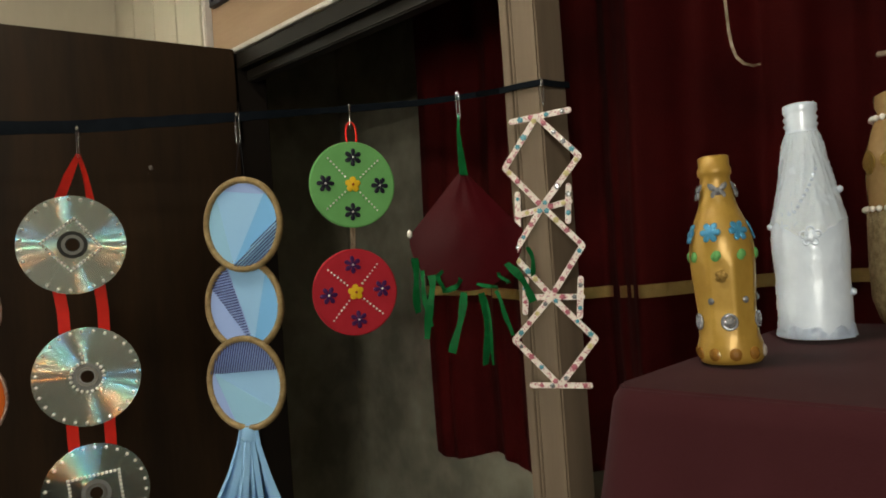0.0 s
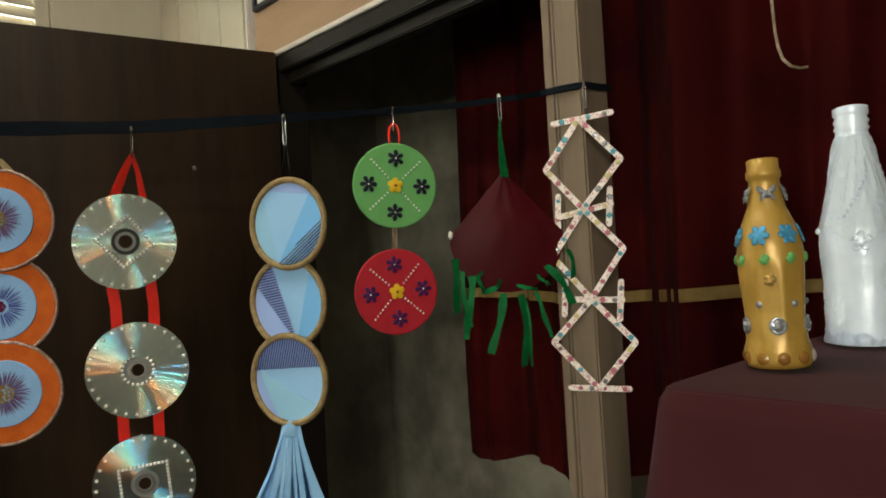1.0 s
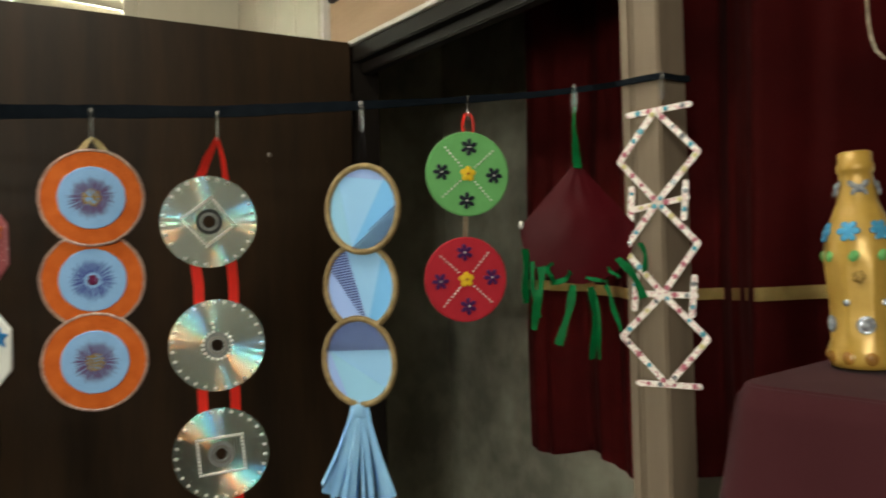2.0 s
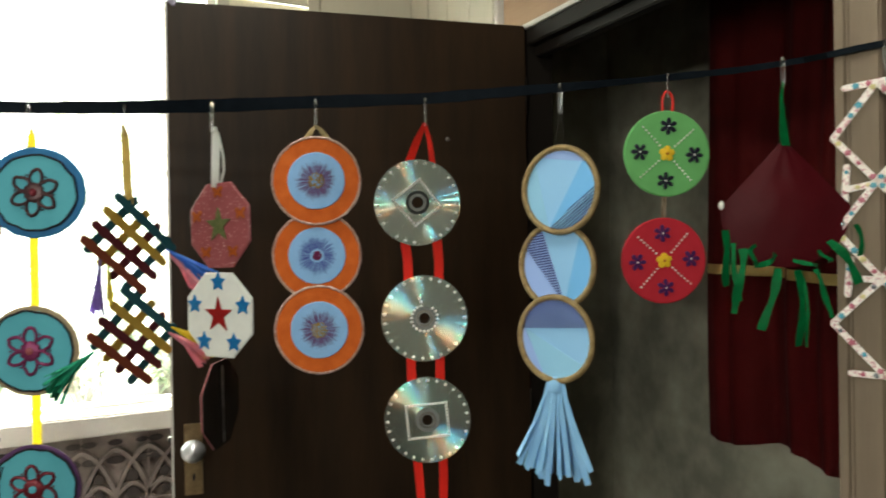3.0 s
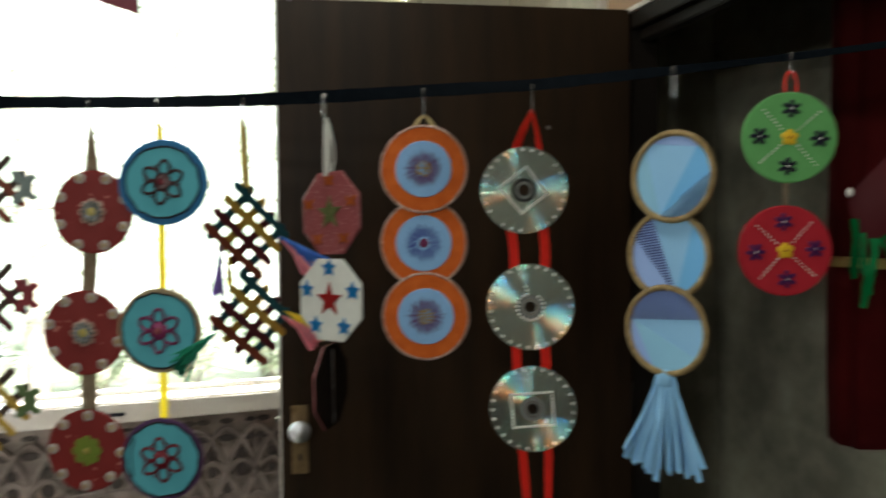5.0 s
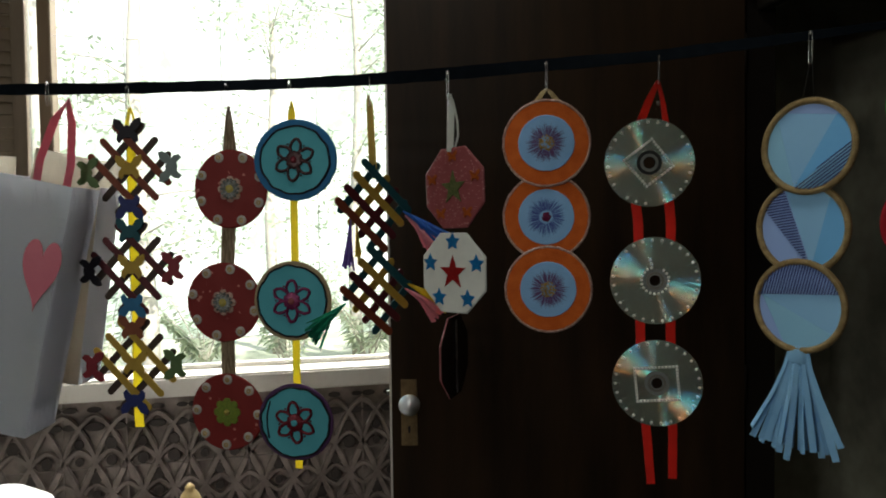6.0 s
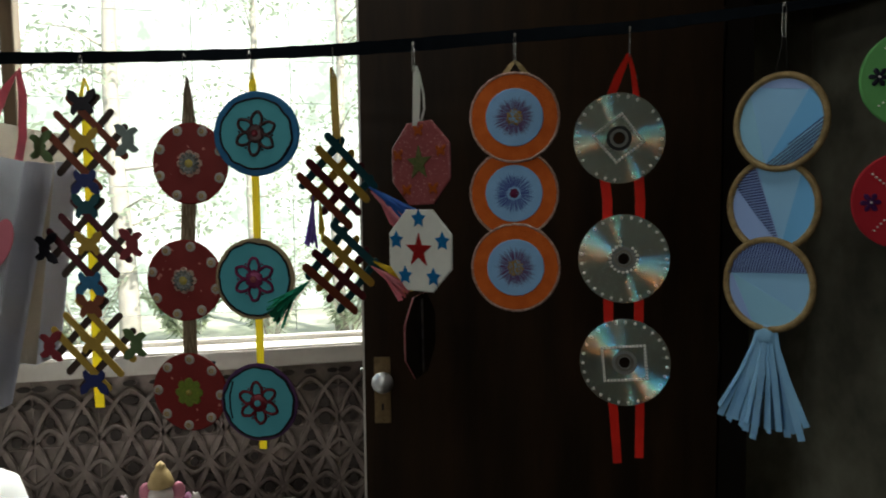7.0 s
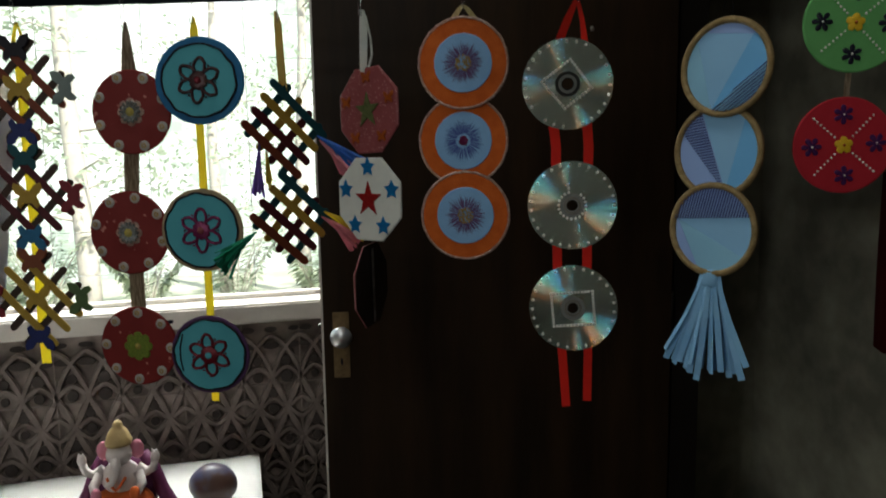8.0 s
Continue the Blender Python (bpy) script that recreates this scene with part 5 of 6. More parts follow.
# crimson discs
def crimson_hanging():
    s0 = -0.461
    h = root("crimson_hanging", spot(s0, off=0.001), "three crimson discs with pearl buttons on brown lace", "wall hanging", "craft hangings")
    zb = band_z(s0)
    safety_pin(h, 0.036)
    part("lace_ribbon", ribbon([(0, 0.003, 1.610 - zb), (0.0, 0.003, 1.59 - zb), (0, 0.004, 1.545 - zb), (-0.005, 0.004, 1.42 - zb), (-0.009, 0.004, 1.36 - zb), (-0.010, 0.004, 1.24 - zb), (-0.009, 0.004, 1.15 - zb)], [0.004, 0.012, 0.022, 0.023, 0.022, 0.022, 0.022]), M_BROWNLACE, h, "coarse brown lace ribbon")
    for k, (x, z, r) in enumerate(((0.002, 1.488, 0.0580), (-0.013, 1.320, 0.0590), (-0.011, 1.1555, 0.0575))):
        z -= zb
        d = part("round_card", plate(circle(r, 60, 1, 0.004, 80 + k), 0.003, x=x, y=0.002, z=z), M_REDDISC, h)
        n = 8
        for i in range(n):
            a = 2 * math.pi * (i + (0.0, 0.25, 0.5)[k]) / n + 0.35
            cx, cz = x + (r - 0.0085) * math.cos(a), z + (r - 0.0085) * math.sin(a)
            b = part("pearl_button", plate(circle(0.0073, 20), 0.0014, x=cx, y=-0.001, z=cz, dome=0.0008), M_BUTTON, d, "small pearly round button")
            part("button_eye", ring(0.0034, 0.0016, 0.0008, cx, -0.0030, cz, 14), M_GOLDGLIT, b)
        part("centre_flower", plate(blossom(0.0215 if k == 2 else 0.0195, 8, 0.22), 0.0016, x=x, y=-0.001, z=z), M_LIMEGLIT if k == 2 else M_SILVERTRIM, d, "glittered flower centre")
        if k < 2:
            rosette = part("silver_rosette", ring(0.0112, 0.0060, 0.0018, x, -0.0024, z, 30), M_SILVERGLIT, d, "silver ring set round with glittering stones")
            for i in range(14):
                a = 2 * math.pi * i / 14
                stone = bmesh.new()
                ball(stone, (x + 0.0132 * math.cos(a), -0.0036, z + 0.0132 * math.sin(a)), 0.0027, (1, 0.7, 1), 2)
                part("stone", stone, M_SILVERGLIT, rosette)
        part("centre_gem", plate(circle(0.0062 if k < 2 else 0.0045, 20), 0.0024, x=x, y=-0.0026, z=z, dome=0.0014), M_HONEY, d)
    return h


crimson_hanging()


# lattices with butterflies
def butterfly_hanging():
    s0 = -0.621
    h = root("butterfly_hanging", spot(s0, off=0.003), "three stick lattices with butterflies on yellow ribbon", "wall hanging", "craft hangings")
    zb = band_z(s0)
    safety_pin(h, 0.030)
    part("ribbon_loop", ribbon([(0.000, 0.003, 1.615 - zb), (-0.006, 0.003, 1.59 - zb), (-0.005, 0.003, 1.56 - zb)], [0.004, 0.007, 0.008]), M_YELLOW, h)
    part("ribbon_loop", ribbon([(0.000, 0.004, 1.615 - zb), (0.008, 0.004, 1.59 - zb), (0.006, 0.004, 1.56 - zb)], [0.003, 0.005, 0.006]), M_YELLOW, h)
    part("yellow_ribbon", ribbon([(0, 0.004, 1.58 - zb), (0.0, 0.004, 1.45 - zb), (0.001, 0.004, 1.30 - zb), (0.0, 0.004, 1.17 - zb), (0.003, 0.002, 1.127 - zb)], 0.0155), M_YELLOW, h, "bright yellow ribbon")
    sets = ((1.521, M_S_RUST, M_S_BROWN, (M_B_BLACK, M_B_GREEN, M_B_GREY, M_B_NAVY), M_S_GOLD),
            (1.371, M_S_MAROON, M_S_BROWN, (M_S_TEAL, M_B_BLACK, M_B_RED, M_B_BLUE), M_S_GOLD),
            (1.224, M_S_GOLD, M_S_BROWN, (M_B_BROWN, M_B_RED, M_B_GREEN, M_B_NAVY), M_S_GOLD))
    for cz, c1, c2, wings, mid in sets:
        cz -= zb
        for i in range(3):
            o = (i - 1) * 0.031
            for sign, c, y in ((1, c1, -0.002), (-1, c2, 0.0)):
                m = Matrix.Translation((-sign * o * 0.68, y, cz - o * 0.72)) @ pose(0, 0, 0, 0, 135 if sign > 0 else 45, 0)
                part("craft_stick", moved(plate(stadium(0.132, 0.0110), 0.002), m), c, h)
        for (dx, dz), c, turn in zip(((0, 0.057), (-0.070, -0.004), (0.070, 0.002), (0, -0.056)), wings, (0, 90, -90, 180)):
            part("butterfly", moved(plate(butterfly(0.0215), 0.0018), Matrix.Translation((dx, -0.0045, cz + dz)) @ pose(0, 0, 0, 0, turn, 0)), c, h, "small felt butterfly")
        part("butterfly", moved(plate(butterfly(0.0205), 0.002), Matrix.Translation((0.001, -0.0045, cz + 0.002))), mid, h, "mustard felt butterfly")
    return h


butterfly_hanging()


# hoops with paper facets
def inside(poly, r, n=56):
    """The part of a disc of radius r that lies on the left of every edge a-b given as (ax, az, bx, bz)."""
    pts = circle(r, n)
    for ax, az, bx, bz in poly:
        out = []
        for p, q in zip(pts, pts[1:] + pts[:1]):
            fp = (bx - ax) * (p[1] - az) - (bz - az) * (p[0] - ax)
            fq = (bx - ax) * (q[1] - az) - (bz - az) * (q[0] - ax)
            if fp >= 0:
                out.append(p)
            if fp * fq < 0:
                k = fp / (fp - fq)
                out.append((p[0] + (q[0] - p[0]) * k, p[1] + (q[1] - p[1]) * k))
        pts = out
        if len(pts) < 3:
            return []
    return pts


def hatch(poly, step, angle, width=0.00042):
    """Thin parallel threads over a convex patch."""
    bm = bmesh.new()
    ca, sa = math.cos(radians(angle)), math.sin(radians(angle))
    vals = [-p[0] * sa + p[1] * ca for p in poly]
    k = min(vals) + step * 0.6
    while k < max(vals):
        hits = []
        for p, q in zip(poly, poly[1:] + poly[:1]):
            a, b = -p[0] * sa + p[1] * ca - k, -q[0] * sa + q[1] * ca - k
            if a * b < 0:
                f = a / (a - b)
                hits.append((p[0] + (q[0] - p[0]) * f, p[1] + (q[1] - p[1]) * f))
        if len(hits) == 2:
            tube([(hits[0][0], -0.0028, hits[0][1]), (hits[1][0], -0.0028, hits[1][1])], width, 4, bm=bm)
        k += step
    return bm


def hoop_hanging():
    s0 = 0.335
    h = root("hoop_hanging", spot(s0, off=0.003, turn=-45), "three gold-edged hoops of blue paper with tassel", "wall hanging", "craft hangings")
    zb = band_z(s0)
    safety_pin(h, 0.036, top=0.002)
    for x in (-0.004, 0.004):
        part("thread", tube([(0, 0.0, 1.638 - zb), (x * 2 - 0.004, 0.0, 1.581 - zb)], 0.0005, 4), M_BLACKYARN, h)
    R = 0.0545
    spec = (
        (-0.004, 1.5245, 0.0, ((M_PAPER, [(-0.018, -0.052, 0.035, 0.036), (0.035, 0.036, -0.03, 0.046), (-0.038, 0.032, -0.018, -0.052)]),
                             (M_PAPER2, [(0.035, 0.036, -0.018, -0.052), (-0.018, -0.052, 0.05, 0.0)]),
                             (M_PAPER4, [(0.05, 0.0, -0.018, -0.052)]),
                             (M_PAPER3, [(-0.03, 0.046, 0.035, 0.036)][::-1]),
                             (M_PAPER4, [(-0.018, -0.052, -0.038, 0.032)])), (2, 35)),
        (-0.014, 1.4205, 0.005, ((M_PAPER, [(0.012, -0.05, 0.035, 0.036), (-0.022, 0.048, 0.012, -0.05)]),
                               (M_PAPER2, [(0.035, 0.036, 0.012, -0.05)]),
                               (M_PAPER3, [(0.012, -0.05, -0.022, 0.048), (-0.045, 0.02, 0.012, -0.05)]),
                               (M_PAPER3, [(0.012, -0.05, -0.045, 0.02)])), (2, 8)),
        (-0.015, 1.3200, 0.0, ((M_PAPER, [(0.05, 0.018, -0.05, 0.012), (-0.05, 0.012, 0.036, -0.03)]),
                             (M_PAPER3, [(-0.05, 0.012, 0.05, 0.018)]),
                             (M_PAPER4, [(0.036, -0.03, -0.05, 0.012), (-0.05, 0.012, -0.02, -0.05)]),
                             (M_PAPER3, [(-0.02, -0.05, -0.05, 0.012)])), (1, 75)),
    )
    for x, z, y, facets, (which, angle) in spec:
        z -= zb
        m = Matrix.Translation((x, y, z))
        d = part("hoop", ring(0.0575, 0.0535, 0.003, y=0.0015, n=64), M_HOOP, None, "", at=m)
        d.parent = h
        part("backing_disc", plate(circle(0.0570, 60), 0.001, y=0.0022), M_CD, d, "silver disc on the back")
        n = 156
        core = [Vector((0.0575 * math.cos(2 * math.pi * i / n), -0.0008, 0.0575 * math.sin(2 * math.pi * i / n))) for i in range(n)]
        cord = tube(core, 0.0043, 7, closed=True)
        for i, v in enumerate(cord.verts):
            v.co = core[i // 7] + (v.co - core[i // 7]) * (1.08 if (i // 7) % 2 else 0.93)
        part("wound_cord", cord, M_HOOP, d, "gold cord wound round the rim")
        for k, (material, cut) in enumerate(facets):
            poly = inside(cut, R)
            if len(poly) > 2:
                part("paper_facet", plate(poly, 0.0006 + 0.0003 * (k % 2), y=0.0005), material, d)
                if k == which:
                    part("hatching", hatch(poly, 0.0036, angle, 0.00075), M_INK, d, "fine dark parallel threads")["kind"] = "stuff"
    rnd = random.Random(9)
    part("tassel_knot", moved(lathe([(0.004, 0), (0.012, -0.006), (0.014, -0.02), (0.010, -0.024)], 16), Matrix.Translation((-0.015, 0, 1.268 - zb)) @ Matrix.Diagonal((1, 0.5, 1, 1))), M_TASSEL, h)
    for k in range(26):
        f = (k + 0.5) / 26 * 2 - 1
        depth = rnd.uniform(-0.022, 0.018) * (1 - 0.4 * abs(f))
        end = (-0.017 + f * 0.062 + rnd.uniform(-0.004, 0.004), depth, 1.127 - zb + rnd.uniform(-0.010, 0.014) + 0.016 * abs(f) ** 1.5)
        mid = (-0.015 + f * 0.033, depth * 0.6, 1.205 - zb)
        part("tassel_strip", ribbon([(-0.015 + f * 0.012, depth * 0.1, 1.264 - zb), (-0.015 + f * 0.018, depth * 0.3, 1.240 - zb), mid, end], [0.005, 0.006, 0.0078, 0.0085], (0.9, rnd.uniform(-0.6, 0.6), 0)), M_TASSEL, h)
    return h


hoop_hanging()


# foam discs with flowers
def foam_hanging():
    s0 = 0.483
    h = root("foam_hanging", spot(s0, off=0.003, turn=-4), "green and red foam discs with glitter flowers", "wall hanging", "craft hangings")
    zb = band_z(s0)
    safety_pin(h, 0.030, top=0.002)
    loop = [(0.001 + 0.0075 * math.sin(math.pi * 2 * k / 16) * (1 if k < 8 else 1), 0.002, 1.641 - zb + 0.018 * math.cos(math.pi * 2 * k / 16)) for k in range(16)]
    part("hanging_loop", tube(loop, 0.0018, 6, closed=True), M_REDRIBBON, h, "red cord loop")
    part("link_ribbon", ribbon([(-0.005, 0.003, 1.520 - zb), (-0.006, 0.003, 1.495 - zb), (-0.007, 0.003, 1.470 - zb)], 0.007), M_BROWNLACE, h)
    for k, (x, z, face, fl, tilt) in enumerate(((-0.002, 1.5725, M_LIME, M_BLACK, 4), (-0.008, 1.4255, M_SCARLET, M_PURPLE, -3))):
        z -= zb
        m = Matrix.Translation((x, 0, z)) @ pose(0, 0, 0, 0, tilt, (0, 3)[k])
        d = part("foam_disc", plate(circle(0.0592, 64), 0.003, y=0.0015), face, None, "", at=m)
        d.parent = h
        for i in range(4):
            a = radians(90 * i)
            part("flower", plate(blossom(0.0122, 6, 0.72, a), 0.0016, x=0.0375 * math.cos(a), y=-0.0016, z=0.0375 * math.sin(a), dome=0.0006), fl, d)
            bm = bmesh.new()
            ball(bm, (0.0375 * math.cos(a), -0.0040, 0.0375 * math.sin(a)), 0.0016)
            part("flower_bead", bm, M_PEARL, d)
        part("centre_flower", plate(blossom(0.0110, 5, 0.4, 1.57), 0.0018, y=-0.0016, dome=0.0008), M_SUNNY, d, "yellow foam flower")
        bm = bmesh.new()
        ball(bm, (0, -0.0044, 0), 0.0022)
        part("centre_bead", bm, M_ORANGEGLIT, d)
        pts = [(r * math.cos(radians(a)), r * math.sin(radians(a))) for a in (45, 135, 225, 315) for r in [0.0150 + 0.0056 * i for i in range(7)]]
        part("bead_cross", pearls(pts, 0.0016, -0.0022), M_PEARL, d, "two crossing rows of tiny beads")
    return h


foam_hanging()


# maroon fan with green ribbons
def fan_hanging():
    s0 = 0.648
    h = root("fan_hanging", spot(s0, off=0.003, turn=-14), "maroon paper fan pouch fringed with green ribbons", "wall hanging", "craft hangings")
    zb = band_z(s0)
    safety_pin(h, 0.036, top=0.005, turned=10)
    part("green_loop", ribbon([(0, 0, 1.672 - zb), (-0.002, -0.001, 1.645 - zb), (0.000, -0.003, 1.60 - zb), (0.001, -0.006, 1.582 - zb)], [0.003, 0.006, 0.013, 0.014], (1, 0.4, 0)), M_GREENRIB, h, "folded green satin loop")
    apex = (0.0, 1.592 - zb)
    bm = bmesh.new()
    rows, cols = 14, 22
    for side in (-1, 1):
        g = []
        for j in range(rows + 1):
            row = []
            for i in range(cols + 1):
                u, v = i / cols * 2 - 1, j / rows
                ang = radians(u * 42)
                ln = 0.126 * (1 + 0.42 * (1 - abs(u) ** 2.2)) * v
                puff = 0.010 * math.sin(math.pi * min(1, v * 0.98)) * (1 - u * u) + 0.0015
                row.append(bm.verts.new((apex[0] + ln * math.sin(ang), side * puff - (0.0012 * noise.noise((u * 3, v * 4, side)) if side < 0 else 0), apex[1] - ln * math.cos(ang))))
            g.append(row)
        for j in range(rows):
            for i in range(cols):
                bm.faces.new((g[j][i], g[j][i + 1], g[j + 1][i + 1], g[j + 1][i])).smooth = True
    bmesh.ops.remove_doubles(bm, verts=bm.verts, dist=0.0008)
    part("paper_fan", bm, M_PURSE, h)
    bm = bmesh.new()
    ball(bm, (-0.084, -0.004, 1.501 - zb), 0.0055, (0.8, 0.8, 1.3))
    part("bead", bm, M_PEARL, h, "white bead at the fan's corner")
    tails = (((-0.080, 1.474), (-0.083, 1.43), (-0.079, 1.372), 0.0150), ((-0.058, 1.440), (-0.060, 1.39), (-0.071, 1.322), 0.0150), ((-0.072, 1.45), (-0.070, 1.40), (-0.064, 1.345), 0.010),
             ((-0.040, 1.446), (-0.056, 1.432), (-0.040, 1.408), 0.010), ((-0.040, 1.408), (-0.026, 1.412), (-0.014, 1.430), 0.011),
             ((0.002, 1.404), (-0.012, 1.35), (-0.022, 1.293), 0.0150), ((0.026, 1.400), (0.030, 1.33), (0.026, 1.264), 0.0150), ((0.030, 1.392), (0.037, 1.33), (0.036, 1.262), 0.006),
             ((0.046, 1.402), (0.060, 1.36), (0.066, 1.315), 0.0095), ((0.052, 1.436), (0.058, 1.424), (0.066, 1.414), 0.011), ((0.022, 1.418), (0.036, 1.410), (0.052, 1.408), 0.008),
             ((0.068, 1.452), (0.086, 1.42), (0.104, 1.376), 0.0150), ((0.100, 1.480), (0.104, 1.455), (0.106, 1.425), 0.011))
    for k, ((xa, za), (xb, zc), (xc, ze), w) in enumerate(tails):
        za, zc, ze = (1.44 + (q - 1.44) * 0.77 for q in (za, zc, ze))
        if xa > -0.03:
            xa, xb, xc = xa - 0.012, xb - 0.012, xc - 0.012
        pts = []
        for i in range(11):
            f = i / 10
            p0, p1, p2 = (1 - f) ** 2, 2 * f * (1 - f), f * f
            pts.append((p0 * xa + p1 * xb + p2 * xc + 0.0018 * math.sin(f * 6 + k), -0.008 - 0.010 * math.sin(f * 3.0) + 0.003 * math.sin(f * 7 + 2 * k), p0 * za + p1 * zc + p2 * ze - zb))
        flat = abs(za - ze) > abs(xa - xc)
        part("green_ribbon", ribbon(pts, [w * 0.82 * (0.82 + 0.18 * math.sin(1 + i * 0.9 + k)) for i in range(11)], (0.9, 0.4 * math.cos(k * 2.1), 0) if flat else (0.1, 0.35, 0.9)), M_GREENRIB, h)
    return h


fan_hanging()


# zigzag of printed sticks on the post
def stick_chain():
    side = Vector((0.573, -0.820, 0))
    base = Vector((0.992, 0.606, 1.716))
    h = root("stick_hanging", pose(base.x, base.y, base.z, 0, 0, math.degrees(math.atan2(side.y, side.x))), "chain of printed white craft sticks in diamonds", "wall hanging", "craft hangings")
    part("safety_pin", tube([(-0.004 + 0.0022 * math.cos(2 * math.pi * k / 14), 0.0, -0.018 + 0.021 * math.sin(2 * math.pi * k / 14)) for k in range(14)], 0.0006, 5, closed=True), M_STEEL, h)
    part("thread", tube([(-0.004, 0.022, 0.002), (-0.004, 0.006, 0.004), (-0.005, 0, -0.010)], 0.0006, 4), M_STEEL, h)
    rnd = random.Random(21)

    def bar(p, q, y=0.0, gems=True):
        p, q = Vector((p[0], 0, p[1] - base.z)), Vector((q[0], 0, q[1] - base.z))
        c, d = (p + q) / 2, q - p
        a = math.degrees(math.atan2(d.x, d.z))
        st = part("printed_stick", moved(plate(stadium(d.length + 0.007, 0.0088), 0.0018), Matrix.Translation((c.x, y, c.z)) @ pose(0, 0, 0, 0, a, 0)), M_STICK, h)
        if gems:
            n = 4 if d.length > 0.07 else 2
            for k in range(n):
                f = (k + 0.5 + rnd.uniform(-0.2, 0.2)) / n
                e = p + d * f
                part("gem", plate(blossom(rnd.uniform(0.0030, 0.0050), 5, 0.4, rnd.random()), 0.0010, x=e.x, y=y - 0.0018, z=e.z, dome=0.0006), rnd.choice((M_STICKBLUE, M_STICKPINK, M_GEM, M_STICKPALE, M_STICKBLUE, M_STICKPINK)), st)

    T = [(-0.015, 1.662), (-0.067, 1.590), (0.042, 1.599), (-0.016, 1.529), (-0.064, 1.461), (0.038, 1.468), (-0.012, 1.396), (-0.070, 1.335), (0.047, 1.331), (-0.009, 1.265)]
    for k in (0, 3, 6):
        a, b, c, d = T[k:k + 4]
        bar(a, b, -0.002)
        bar(a, c, 0.0)
        bar(b, d, 0.0)
        bar(c, d, -0.002)
    bar((-0.053, 1.658), (0.033, 1.668), 0.002)
    bar((-0.052, 1.519), (0.025, 1.534), 0.002)
    bar((-0.051, 1.551), (-0.054, 1.502), 0.004)
    bar((0.024, 1.557), (0.020, 1.504), 0.004)
    bar((-0.048, 1.397), (0.033, 1.393), 0.002)
    bar((-0.048, 1.424), (-0.052, 1.374), 0.004)
    bar((0.032, 1.420), (0.027, 1.364), 0.004)
    bar((-0.050, 1.267), (0.035, 1.263), 0.002)
    return h


stick_chain()


# gift bags
def gift_bag(s, off, turn, lean, label, heart=True, scale=1.0, handle=True):
    zb = band_z(s)
    h = root("gift_bag", spot(s, off=off, turn=turn), label, "gift bag", "gift bags")
    tilt = Matrix.Translation((0, 0, -0.145)) @ pose(0, 0, 0, 0, lean, 0)
    W, H, D = 0.108 * scale, 0.37 * scale, 0.082 * scale
    safety_pin(h, 0.03)
    for y in (0.0,) if handle else ():
        part("handle", moved(ribbon([(-0.020, y, -0.03), (-0.022, y, 0.03), (-0.012, y * 0.6, 0.09), (0.002, y * 0.2, 0.122), (0.014, y * 0.6, 0.09), (0.024, y, 0.03), (0.024, y, -0.03)], [0.011, 0.011, 0.012, 0.014, 0.012, 0.011, 0.011], (1, 0.15, 0.3)), tilt), M_PINKRIB, h, "pink ribbon handle")

    def wall(f, material, name):
        return part(name, moved(sheet(8, 6, f, 0.0008), tilt), material, h)

    def bow(u, v):
        return 0.006 * math.sin(math.pi * u) * math.sin(math.pi * v)

    wall(lambda u, v: Vector((-W / 2 + W * u, -D / 2 - bow(u, v), -H * v)), M_BAG if heart else M_BAGBACK, "front_panel")
    wall(lambda u, v: Vector((-W / 2 + W * u, D / 2 + bow(u, v), 0.045 - (H + 0.045) * v)), M_BAGBACK, "back_panel")
    for sx in (-1, 1):
        wall(lambda u, v, sx=sx: Vector((sx * (W / 2 - 0.010 * math.sin(math.pi * u) * (1 - v)), -D / 2 + D * u, -H * v)), M_BAGSIDE, "gusset")
    part("bottom_panel", moved(box((-W / 2, -D / 2, -H - 0.001), (W / 2, D / 2, -H)), tilt), M_BAGSIDE, h)
    if heart:
        out = []
        for k in range(40):
            a = 2 * math.pi * k / 40
            out.append((0.0023 * 16 * math.sin(a) ** 3 * 0.74, 0.0036 * (13 * math.cos(a) - 5 * math.cos(2 * a) - 2 * math.cos(3 * a) - math.cos(4 * a))))
        part("paper_heart", moved(plate(out, 0.0008, x=0.033, y=-D / 2 - 0.0048, z=-0.125), tilt), M_HEART, h, "pink paper heart glued on")
    return h


gift_bag(-0.727, 0.040, 12, 12.5, "white paper gift bag with a pink heart")
gift_bag(-0.752, -0.060, 10, 8, "plain beige paper gift bag behind the white one", heart=False, scale=0.86, handle=False)
gift_bag(-0.885, 0.03, 20, 4, "plain beige paper gift bag with a pink handle", heart=False)


# cards that hang over the walk
def hanging_card(name, p, outline, turn, material, label):
    """A paper card with its lowest corner at p, on a thread from the ceiling."""
    c = root(name, pose(*p, 0, 0, turn), label, "paper card", "hanging cards")
    part("card", plate(outline, 0.0012), material, c)
    cx, top = sum(q[0] for q in outline) / len(outline), max(q[1] for q in outline)
    part("thread", tube([(cx, 0, top - 0.03), (cx, 0, 2.9 - p[2])], 0.0006, 4), M_WHITERIB, c)
    return c


hanging_card("maroon_card", (-0.009, 0.446, 1.562), [(0, 0), (0.0, 0.15), (-0.14, 0.20), (-0.14, 0.05)], -22, M_CARD, "maroon paper card hanging on a thread")
hanging_card("lilac_card", (0.128, 0.94, 1.744), [(0, 0), (0.06, 0.09), (0.0, 0.13), (-0.05, 0.05)], -20, M_LILAC, "lilac paper card hanging on a thread")


